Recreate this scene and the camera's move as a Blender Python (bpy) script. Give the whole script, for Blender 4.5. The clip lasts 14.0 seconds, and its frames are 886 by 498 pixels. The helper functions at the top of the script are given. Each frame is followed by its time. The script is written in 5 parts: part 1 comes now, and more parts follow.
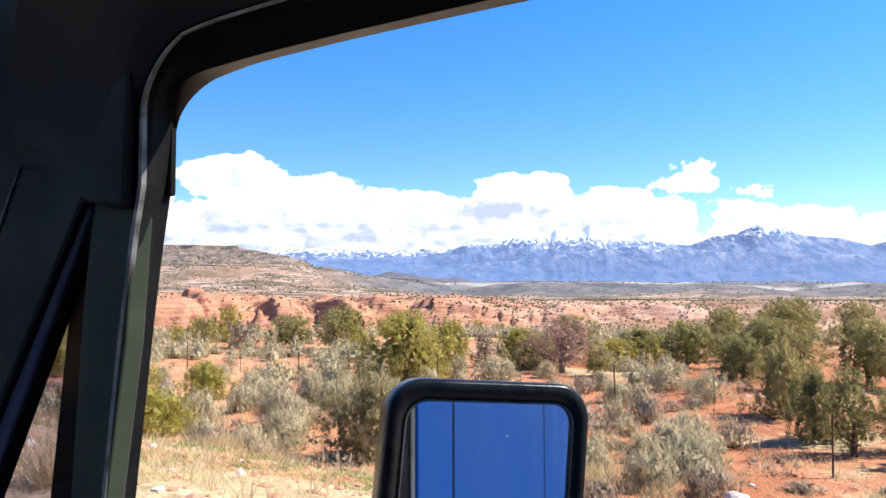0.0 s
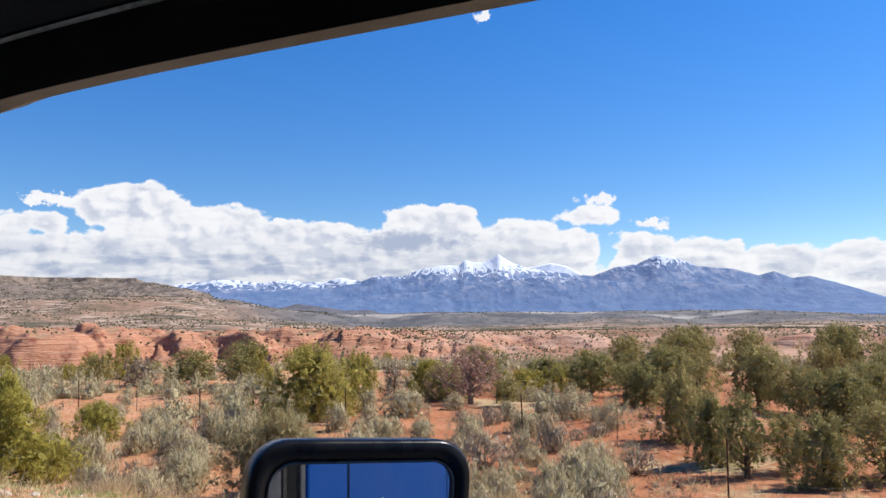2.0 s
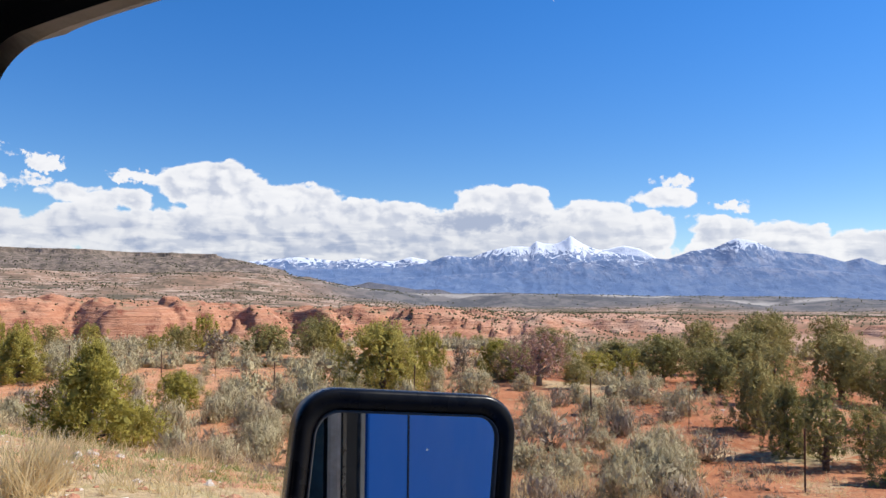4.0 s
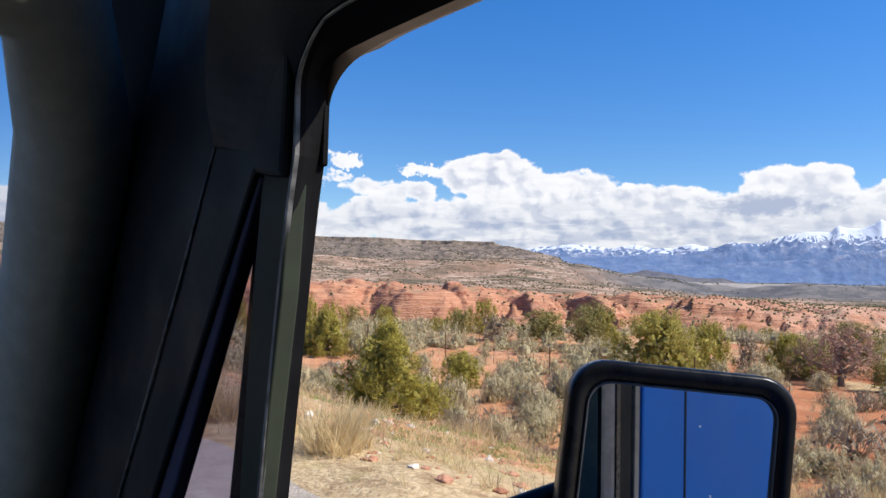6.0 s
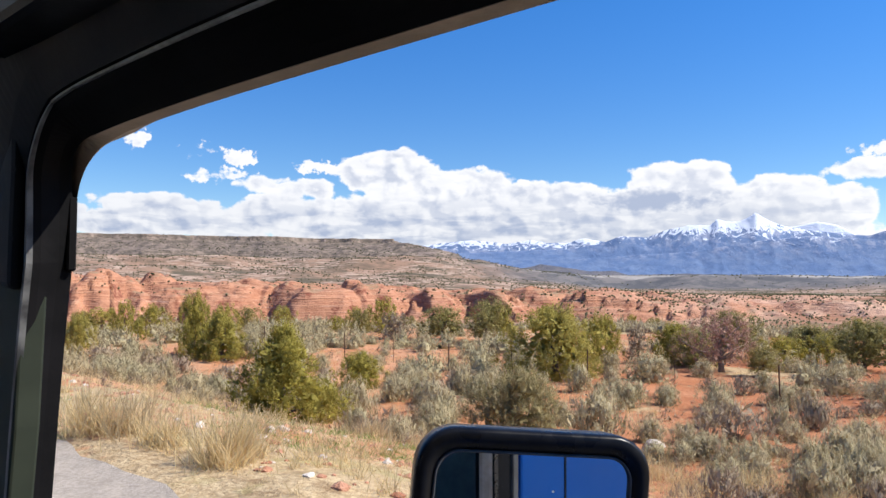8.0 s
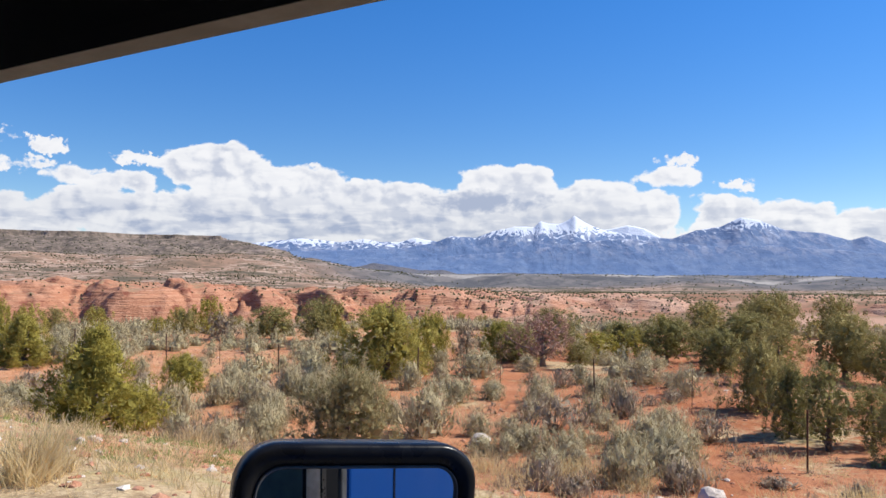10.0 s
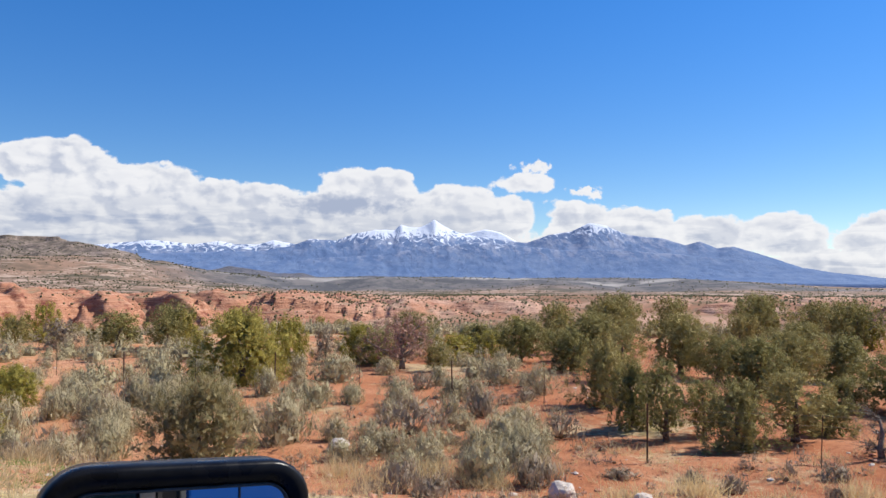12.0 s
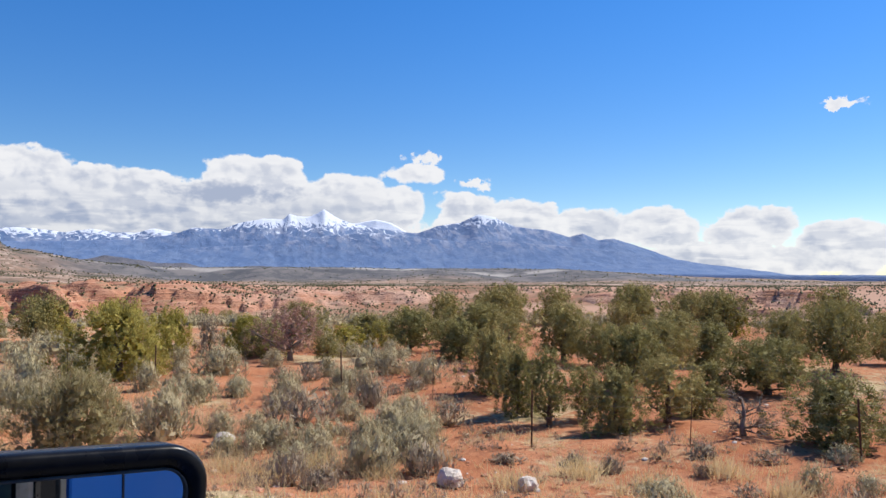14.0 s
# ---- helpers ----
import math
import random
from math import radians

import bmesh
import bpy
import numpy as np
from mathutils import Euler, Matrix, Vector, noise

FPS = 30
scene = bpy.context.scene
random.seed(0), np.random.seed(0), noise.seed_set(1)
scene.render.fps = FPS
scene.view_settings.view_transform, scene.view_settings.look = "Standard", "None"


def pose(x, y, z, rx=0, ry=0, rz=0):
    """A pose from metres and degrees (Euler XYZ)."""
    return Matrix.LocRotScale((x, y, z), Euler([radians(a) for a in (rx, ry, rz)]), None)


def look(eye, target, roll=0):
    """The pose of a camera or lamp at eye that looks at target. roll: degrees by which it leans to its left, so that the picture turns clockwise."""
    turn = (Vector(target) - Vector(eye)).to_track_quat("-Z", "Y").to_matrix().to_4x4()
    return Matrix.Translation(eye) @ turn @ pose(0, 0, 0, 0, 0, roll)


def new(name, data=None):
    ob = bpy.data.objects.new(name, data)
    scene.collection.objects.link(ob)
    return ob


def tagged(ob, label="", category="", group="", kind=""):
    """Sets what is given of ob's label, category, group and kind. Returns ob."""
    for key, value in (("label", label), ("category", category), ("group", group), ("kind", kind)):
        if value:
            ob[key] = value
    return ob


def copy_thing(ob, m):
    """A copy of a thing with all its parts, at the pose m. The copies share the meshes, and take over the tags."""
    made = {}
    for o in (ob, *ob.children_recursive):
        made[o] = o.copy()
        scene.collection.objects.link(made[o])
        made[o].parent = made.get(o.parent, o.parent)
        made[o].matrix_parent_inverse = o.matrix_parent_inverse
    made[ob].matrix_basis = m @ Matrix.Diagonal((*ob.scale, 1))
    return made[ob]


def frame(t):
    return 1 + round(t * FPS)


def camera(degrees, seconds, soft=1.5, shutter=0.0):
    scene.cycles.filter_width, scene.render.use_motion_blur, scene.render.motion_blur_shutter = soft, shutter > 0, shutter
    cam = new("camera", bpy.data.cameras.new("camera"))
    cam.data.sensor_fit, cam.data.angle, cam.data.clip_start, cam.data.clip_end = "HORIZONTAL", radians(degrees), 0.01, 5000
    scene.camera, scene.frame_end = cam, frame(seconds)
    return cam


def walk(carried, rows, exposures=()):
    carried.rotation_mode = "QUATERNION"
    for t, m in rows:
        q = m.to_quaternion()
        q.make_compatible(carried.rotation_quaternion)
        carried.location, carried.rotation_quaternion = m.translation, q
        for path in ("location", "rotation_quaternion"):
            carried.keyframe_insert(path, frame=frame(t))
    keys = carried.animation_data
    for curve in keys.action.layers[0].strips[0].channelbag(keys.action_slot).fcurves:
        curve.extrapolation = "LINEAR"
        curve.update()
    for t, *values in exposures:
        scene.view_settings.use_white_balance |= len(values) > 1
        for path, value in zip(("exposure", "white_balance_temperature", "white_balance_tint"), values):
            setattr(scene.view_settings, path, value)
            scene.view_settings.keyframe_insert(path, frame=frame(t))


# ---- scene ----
# ---- camera: a phone held in the cab of a van that stands on the road ----
cam = camera(60.6, 14.0)
PATH = [
    (0, pose(-0.0001, -0.0002, 1.9001, 93.01, 0.10, 2.46)),
    (0.5, pose(0.0285, 0.0308, 1.9184, 94.38, 0.01, -1.59)),
    (1, pose(0.0281, 0.0152, 1.9243, 95.91, 0.31, -3.05)),
    (1.5, pose(0.0287, 0.0341, 1.9216, 95.45, 0.49, -3.63)),
    (2, pose(0.0333, 0.0420, 1.9173, 95.33, 0.73, -4.36)),
    (2.5, pose(0.0545, 0.0490, 1.9156, 94.41, 0.81, -5.46)),
    (2.7, pose(0.0545, 0.0490, 1.9156, 94.21, 0.81, -5.21)),
    (4.8, pose(0.0556, 0.0388, 1.8840, 93.13, -1.21, 5.31)),
    (5, pose(0.0556, 0.0388, 1.8840, 92.83, -1.21, 6.55)),
    (5.5, pose(0.0672, 0.0166, 1.9031, 92.38, -1.30, 15.51)),
    (6, pose(0.0643, 0.0032, 1.8836, 92.54, -1.45, 21.40)),
    (6.5, pose(0.0928, 0.0421, 1.9016, 92.74, -1.18, 21.13)),
    (7, pose(0.0931, 0.0527, 1.9058, 92.62, -0.67, 20.64)),
    (7.5, pose(0.1072, 0.0694, 1.9169, 92.56, -0.26, 17.28)),
    (8, pose(0.0977, 0.0699, 1.9420, 92.44, -0.20, 13.83)),
    (8.5, pose(0.1092, 0.0857, 1.9520, 92.64, -0.07, 9.64)),
    (8.7, pose(0.1092, 0.0857, 1.9520, 92.64, -0.07, 7.99)),
    (10.8, pose(0.0937, 0.0933, 1.9488, 92.37, -0.34, -1.50)),
    (11, pose(0.0937, 0.0933, 1.9488, 92.37, -0.34, -2.35)),
    (11.5, pose(0.0889, 0.0963, 1.9434, 92.51, -0.27, -5.82)),
    (12, pose(0.1216, 0.1048, 1.9540, 92.65, -0.04, -9.27)),
    (12.5, pose(0.1100, 0.0983, 1.9524, 92.62, 0.02, -14.35)),
    (13, pose(0.1024, 0.0924, 1.9496, 92.55, 0.08, -16.30)),
    (13.5, pose(0.1086, 0.0872, 1.9504, 92.22, -0.00, -16.73)),
    (14, pose(0.1083, 0.0819, 1.9498, 91.93, -0.08, -17.57)),
]
EXPOSURES = [(0.0, 1.1), (0.5, 0.76), (1.0, 0.54), (1.5, 0.48), (2.5, 0.45), (5.0, 0.42), (5.6, 0.42), (6.5, 0.68), (7.5, 0.62), (8.5, 0.54), (11.0, 0.38), (14.0, 0.36)]
walk(cam, PATH, EXPOSURES)

# ---- places: az is degrees to the left of north (+y), lat is metres to the right of the van ----
HEAD = 61.5
AHEAD = Vector((-math.sin(radians(HEAD)), math.cos(radians(HEAD)), 0))
ASIDE = Vector((math.cos(radians(HEAD)), math.sin(radians(HEAD)), 0))
EYE = 1.9
rng = np.random.default_rng(7)


def polar(az, r):
    return -r * math.sin(radians(az)), r * math.cos(radians(az))


def ramp(v, xs, ys):
    return np.interp(v, xs, ys)


def smooth(v, a, b):
    t = np.clip((v - a) / (b - a), 0, 1)
    return t * t * (3 - 2 * t)


def vnoise(x, y, seed=0):
    """Smooth value noise on arrays, 0 to 1."""
    xi, yi = np.floor(x).astype(np.int64), np.floor(y).astype(np.int64)
    fx, fy = x - xi, y - yi
    fx, fy = fx * fx * (3 - 2 * fx), fy * fy * (3 - 2 * fy)

    def h(i, j):
        n = (i * 374761393 + j * 668265263 + seed * 1442695041) & 0x7FFFFFFF
        n = ((n ^ (n >> 13)) * 1274126177) & 0x7FFFFFFF
        return ((n ^ (n >> 16)) & 0xFFFF) / 65535.0
    a = h(xi, yi) * (1 - fx) + h(xi + 1, yi) * fx
    b = h(xi, yi + 1) * (1 - fx) + h(xi + 1, yi + 1) * fx
    return a * (1 - fy) + b * fy


def fbm(x, y, octaves=4, seed=0):
    s, a, n = 0, 0.5, 0
    for k in range(octaves):
        s = s + a * vnoise(x * 2 ** k, y * 2 ** k, seed + k)
        n += a
        a *= 0.5
    return s / n


def ridged(x, y, octaves=4, seed=0):
    s, a, n = 0, 0.5, 0
    for k in range(octaves):
        s = s + a * (1 - np.abs(2 * vnoise(x * 2 ** k, y * 2 ** k, seed + k) - 1))
        n += a
        a *= 0.5
    return s / n


def ground_z(x, y):
    """Height of the land: road at 0, a low plain beside it, a valley, then a rising plateau."""
    x, y = np.asarray(x, float), np.asarray(y, float)
    r = np.hypot(x, y)
    lat = x * ASIDE.x + y * ASIDE.y
    az = np.degrees(np.arctan2(-x, y))
    bank = np.where(lat > -2, smooth(lat, 4.5, 14.5), smooth(-lat, 9.0, 18.0)) * -1.8
    edge = smooth(np.abs(lat + 2.3), 5.6, 6.6)
    rough = (fbm(x / 6, y / 6, 3, 3) - 0.5) * 0.55 + (fbm(x / 1.4, y / 1.4, 2, 9) - 0.5) * 0.14
    rr = r + smooth(r, 1650, 2150) * (fbm(x / 330, y / 330, 3, 23) - 0.5) * 800
    far = ramp(rr, [0, 55, 85, 130, 300, 600, 950, 1150, 1300, 1700, 2300, 2450, 2700, 3000, 4200, 4990],
               [0, 0, -1.6, -5.5, -30, -54, -58, -40, -16, -22, -18, -6, 20, 24, 32, 36])
    lift = ramp(az, [-180, -60, -46, -36, -26, 60, 180], [-0.2, -0.2, -0.2, 0.2, 1, 1, 1])
    far = np.where((r > 2000) & (far > -18), -18 + (far + 18) * lift, far)
    bench = smooth(rr, 1330, 2500) * 66 * smooth(az, 1, 17) * smooth(-az, -95, -70) * (1 - smooth(r, 3300, 3900))
    hills = (fbm(x / 260, y / 260, 4, 21) - 0.45) * ramp(r, [0, 150, 700, 1300, 1700, 2500, 4990], [0, 0, 14, 12, 12, 20, 24])
    return bank + rough * edge + far + bench + hills - (1 - edge) * 0.05


# ---- sky with a low bank of cumulus ----
SUN_AZ, SUN_EL = -77.0, 46.0
world = bpy.data.worlds.new("sky")
scene.world = world
world.use_nodes = True
wt = world.node_tree
wt.nodes.clear()


def node(tree, kind, **values):
    n = tree.nodes.new(kind)
    for key, value in values.items():
        if key == "op":
            n.operation = value
        else:
            n.inputs[key.replace("_", " ")].default_value = value
    return n


def calc(tree, op, a, b=None, c=None):
    """A Math node; a, b, c are numbers or sockets."""
    n = tree.nodes.new("ShaderNodeMath")
    n.operation = op
    for i, v in enumerate((a, b, c)):
        if v is None:
            continue
        if isinstance(v, (int, float)):
            n.inputs[i].default_value = v
        else:
            tree.links.new(v, n.inputs[i])
    return n.outputs[0]


def blend(tree, fac, a, b, mode="MIX"):
    """Mix two colours; each is a tuple or a socket."""
    n = tree.nodes.new("ShaderNodeMix")
    n.data_type, n.blend_type = "RGBA", mode
    for v, s in ((fac, n.inputs[0]), (a, n.inputs[6]), (b, n.inputs[7])):
        if isinstance(v, (int, float)):
            s.default_value = v
        elif isinstance(v, tuple):
            s.default_value = (*v, 1)
        else:
            tree.links.new(v, s)
    return n.outputs[2]


def span(tree, v, a, b, c=0.0, d=1.0, kind="SMOOTHSTEP"):
    n = tree.nodes.new("ShaderNodeMapRange")
    n.interpolation_type = kind
    n.clamp = True if kind == "LINEAR" else n.clamp
    tree.links.new(v, n.inputs[0])
    for i, k in enumerate((a, b, c, d)):
        n.inputs[1 + i].default_value = k
    return n.outputs[0]


def grain(tree, vec, scale, detail=4.0, rough=0.55, dist=0.0):
    n = node(tree, "ShaderNodeTexNoise", Scale=scale, Detail=detail, Roughness=rough, Distortion=dist)
    if vec is not None:
        tree.links.new(vec, n.inputs["Vector"])
    return n.outputs[0]


tc = wt.nodes.new("ShaderNodeTexCoord")
sep = wt.nodes.new("ShaderNodeSeparateXYZ")
wt.links.new(tc.outputs["Generated"], sep.inputs[0])
sx, sy, sz = sep.outputs
azd = calc(wt, "MULTIPLY", calc(wt, "ARCTAN2", calc(wt, "MULTIPLY", sx, -1.0), sy), 57.2958)
eld = calc(wt, "MULTIPLY", calc(wt, "ARCSINE", sz), 57.2958)
flat = wt.nodes.new("ShaderNodeCombineXYZ")
wt.links.new(azd, flat.inputs[0])
wt.links.new(eld, flat.inputs[1])
# cloud heaps: azimuth, elevation, half width, half height in degrees
HEAPS = [(6, 4.2, 27, 3.0), (25, 4.9, 6, 1.7), (31.5, 4.5, 4.5, 1.4), (36.5, 3.9, 5, 1.2), (43, 4.2, 6, 1.1), (17.6, 8.0, 4.3, 1.9), (12.8, 7.2, 4.2, 1.6), (23.4, 8.5, 1.1, 0.4),
         (6.4, 5.8, 6.0, 1.7), (-3.6, 6.5, 4.4, 2.4), (-9.8, 5.2, 5.6, 2.2), (-15.0, 7.6, 2.4, 0.8), (-15.6, 8.7, 1.8, 0.5), (-13.4, 4.9, 3.6, 2.0),
         ]
SMALL_HEAPS = [(-20.5, 6.8, 1.6, 0.38), (35.8, 9.8, 0.7, 0.4), (32.2, 9.0, 1.3, 0.48), (31.2, 9.5, 0.8, 0.5), (28.9, 9.0, 0.9, 0.42), (30.6, 7.6, 2.0, 0.45), (27.0, 7.0, 2.4, 0.6), (24.0, 6.6, 2.6, 0.9), (35.5, 5.4, 3.2, 0.9),
         (-19.0, 4.8, 2.5, 1.4), (-23.6, 4.2, 2.7, 1.5), (-28.4, 3.6, 2.7, 1.4), (-33.4, 3.2, 2.9, 1.7), (-39.6, 3.2, 3.2, 1.7), (-46.0, 2.2, 4.0, 1.6),
         (-36, 0.8, 15, 1.5), (-46.0, 11.4, 1.2, 0.25), (-7.6, 22.4, 0.6, 0.3), (60, 3.6, 22, 2.6), (-72, 2.4, 24, 2.2), (130, 3, 50, 2.6), (-130, 3, 40, 2.2)]


# small puffs are torn by the wind: their outline follows a ragged copy of the sky's coordinates
tear = node(wt, "ShaderNodeTexNoise", Scale=1.3, Detail=6.0, Roughness=0.62)
wt.links.new(flat.outputs[0], tear.inputs["Vector"])
tear_mid = wt.nodes.new("ShaderNodeVectorMath")
tear_mid.operation = "SUBTRACT"
wt.links.new(tear.outputs[1], tear_mid.inputs[0])
tear_mid.inputs[1].default_value = (0.5, 0.5, 0.5)
torn = wt.nodes.new("ShaderNodeVectorMath")
torn.operation = "MULTIPLY_ADD"
wt.links.new(tear_mid.outputs[0], torn.inputs[0])
torn.inputs[1].default_value = (2.6, 1.8, 0)
wt.links.new(flat.outputs[0], torn.inputs[2])


def heap_field(shift_az, shift_el):
    total = None
    for a, e, wa, we in HEAPS + SMALL_HEAPS:
        s = wt.nodes.new("ShaderNodeVectorMath")
        s.operation = "SUBTRACT"
        wt.links.new((torn if we < 0.6 else flat).outputs[0], s.inputs[0])
        s.inputs[1].default_value = (a + shift_az, e + shift_el, 0)
        m = wt.nodes.new("ShaderNodeVectorMath")
        m.operation = "MULTIPLY"
        wt.links.new(s.outputs[0], m.inputs[0])
        m.inputs[1].default_value = (1 / wa, 1 / we, 0)
        d = wt.nodes.new("ShaderNodeVectorMath")
        d.operation = "DOT_PRODUCT"
        wt.links.new(m.outputs[0], d.inputs[0])
        wt.links.new(m.outputs[0], d.inputs[1])
        v = calc(wt, "MULTIPLY", calc(wt, "SUBTRACT", 1.0, d.outputs["Value"]), min(1.0, 0.14 + 0.45 * we) * (0.72 if we < 0.6 else 1.0))
        total = v if total is None else calc(wt, "MAXIMUM", total, v)
    return total


def moved(vec, az, el, wide=1.0, tall=1.0):
    """The sky's coordinates shifted by an angle and stretched."""
    n = wt.nodes.new("ShaderNodeMapping")
    wt.links.new(vec, n.inputs[0])
    n.inputs["Location"].default_value, n.inputs["Scale"].default_value = (az * wide, el * tall, 0), (wide, tall, 1)
    return n.outputs[0]


def billow(az, el):
    """Rounded cumulus heads over broad swells, as a height that rises into the cloud."""
    vec = moved(flat.outputs[0], az, el, 0.8, 1.0)
    swirl = wt.nodes.new("ShaderNodeVectorMath")
    swirl.operation = "MULTIPLY_ADD"
    drift = node(wt, "ShaderNodeTexNoise", Scale=0.8, Detail=5.0, Roughness=0.62)
    wt.links.new(vec, drift.inputs["Vector"])
    wt.links.new(drift.outputs[1], swirl.inputs[0])
    swirl.inputs[1].default_value = (1.6, 1.6, 0)
    wt.links.new(vec, swirl.inputs[2])
    total = calc(wt, "MULTIPLY", calc(wt, "SUBTRACT", grain(wt, vec, 0.30, 3.0, 0.5), 0.5), 1.2)
    for size, weight in ((0.40, 1.0), (1.05, 0.55)):
        heads = node(wt, "ShaderNodeTexVoronoi", Scale=size)
        heads.feature, heads.voronoi_dimensions = "SMOOTH_F1", "2D"
        heads.inputs["Smoothness"].default_value = 0.35
        wt.links.new(swirl.outputs[0], heads.inputs["Vector"])
        total = calc(wt, "ADD", total, calc(wt, "MULTIPLY", calc(wt, "SUBTRACT", 0.40, heads.outputs[0]), weight))
    return total


puff = grain(wt, moved(flat.outputs[0], 0, 0, 0.75, 1.0), 0.42, 5.0, 0.55, 0.3)
fine = grain(wt, moved(flat.outputs[0], 0, 0, 0.75, 1.0), 1.5, 5.0, 0.6, 0.3)
bands = grain(wt, moved(flat.outputs[0], 0, 0, 0.34, 1.5), 0.85, 5.0, 0.5, 0.4)
here, sunward = billow(0, 0), billow(-0.45, 0.5)
field = calc(wt, "ADD", calc(wt, "MULTIPLY", heap_field(0, 0), 1.25), calc(wt, "ADD", calc(wt, "MULTIPLY", here, 0.85), calc(wt, "MULTIPLY_ADD", calc(wt, "SUBTRACT", fine, 0.5), 0.8, 0.07)))
cover = span(wt, field, -0.02, 0.26)
# the sun stands to the right: heads are lit on their upper right and shade towards the lower left, and low down lie flat grey layers
body = span(wt, field, 0.1, 0.8)
relief = span(wt, calc(wt, "SUBTRACT", sunward, here), -0.22, 0.38)
low = span(wt, eld, 7.0, 3.0)
layers = span(wt, calc(wt, "ADD", bands, calc(wt, "MULTIPLY", calc(wt, "SUBTRACT", fine, 0.5), 0.15)), 0.40, 0.60)
dim = calc(wt, "ADD", calc(wt, "MULTIPLY", relief, calc(wt, "MULTIPLY_ADD", low, -0.1, 0.6)), calc(wt, "MULTIPLY", layers, calc(wt, "MULTIPLY_ADD", low, 0.5, 0.12)))
leftward = span(wt, azd, -12.0, 6.0, 0.7, 1.0)
dim = calc(wt, "MULTIPLY", calc(wt, "MULTIPLY", dim, leftward), body)
s = wt.nodes.new("ShaderNodeVectorMath")
s.operation = "SUBTRACT"
wt.links.new(flat.outputs[0], s.inputs[0])
s.inputs[1].default_value = (-2.0, 5.95, 0)
m = wt.nodes.new("ShaderNodeVectorMath")
m.operation = "MULTIPLY"
wt.links.new(s.outputs[0], m.inputs[0])
m.inputs[1].default_value = (1 / 4.6, 1 / 0.95, 0)
d = wt.nodes.new("ShaderNodeVectorMath")
d.operation = "LENGTH"
wt.links.new(m.outputs[0], d.inputs[0])
keel = span(wt, calc(wt, "ADD", d.outputs["Value"], calc(wt, "MULTIPLY", calc(wt, "ADD", calc(wt, "SUBTRACT", puff, 0.5), calc(wt, "MULTIPLY", calc(wt, "SUBTRACT", fine, 0.5), 0.5)), 2.4)), 1.2, 0.4)
dim = calc(wt, "MINIMUM", calc(wt, "MAXIMUM", dim, calc(wt, "MULTIPLY", keel, 0.95)), 1.0)
sky = wt.nodes.new("ShaderNodeTexSky")
sky.sky_type = "NISHITA"
sky.sun_disc = False
sky.sun_elevation, sky.sun_rotation = radians(SUN_EL), radians(-SUN_AZ)
sky.altitude, sky.air_density, sky.dust_density, sky.ozone_density = 1500, 1.0, 0.15, 2.0
SKY = 0.1
veil = calc(wt, "MULTIPLY", span(wt, calc(wt, "ADD", eld, calc(wt, "MULTIPLY", puff, 2.4)), 8.2, 6.0), span(wt, azd, -15.0, -11.0))
cloud = blend(wt, calc(wt, "MULTIPLY", veil, 0.35), (0.70 / SKY, 0.70 / SKY, 0.715 / SKY), (0.47 / SKY, 0.49 / SKY, 0.54 / SKY))
cloud = blend(wt, dim, cloud, (0.30 / SKY, 0.345 / SKY, 0.46 / SKY))
tone = node(wt, "ShaderNodeHueSaturation", Hue=0.509, Saturation=1.38)
wt.links.new(span(wt, eld, 0.0, 24.0, 0.94, 1.25), tone.inputs["Value"])
wt.links.new(sky.outputs[0], tone.inputs["Color"])
back = node(wt, "ShaderNodeBackground", Strength=SKY)
wt.links.new(blend(wt, calc(wt, "MULTIPLY", cover, 0.97), tone.outputs[0], cloud), back.inputs[0])
wo = wt.nodes.new("ShaderNodeOutputWorld")
wt.links.new(back.outputs[0], wo.inputs[0])

sun = new("sun", bpy.data.lights.new("sun", "SUN"))
sun.data.energy, sun.data.angle, sun.data.color = 5.0, radians(0.53), (1.0, 0.95, 0.86)
sx_, sy_ = polar(SUN_AZ, math.cos(radians(SUN_EL)))
sun.matrix_world = look((sx_ * 50, sy_ * 50, math.sin(radians(SUN_EL)) * 50), (0, 0, 0))

# ---- materials ----
def material(name, rough=0.8, metal=0.0, spec=0.3):
    mat = bpy.data.materials.new(name)
    mat.use_nodes = True
    t = mat.node_tree
    b = t.nodes["Principled BSDF"]
    b.inputs["Roughness"].default_value, b.inputs["Metallic"].default_value = rough, metal
    b.inputs["Specular IOR Level"].default_value = spec
    return mat, t, b


def place_of(t, scale=(1, 1, 1)):
    c = t.nodes.new("ShaderNodeTexCoord")
    m = t.nodes.new("ShaderNodeMapping")
    t.links.new(c.outputs["Object"], m.inputs[0])
    m.inputs["Scale"].default_value = scale
    return m.outputs[0]


def bump(t, b, height, strength=0.3, distance=0.02):
    n = node(t, "ShaderNodeBump", Strength=strength, Distance=distance)
    t.links.new(height, n.inputs["Height"])
    t.links.new(n.outputs[0], b.inputs["Normal"])


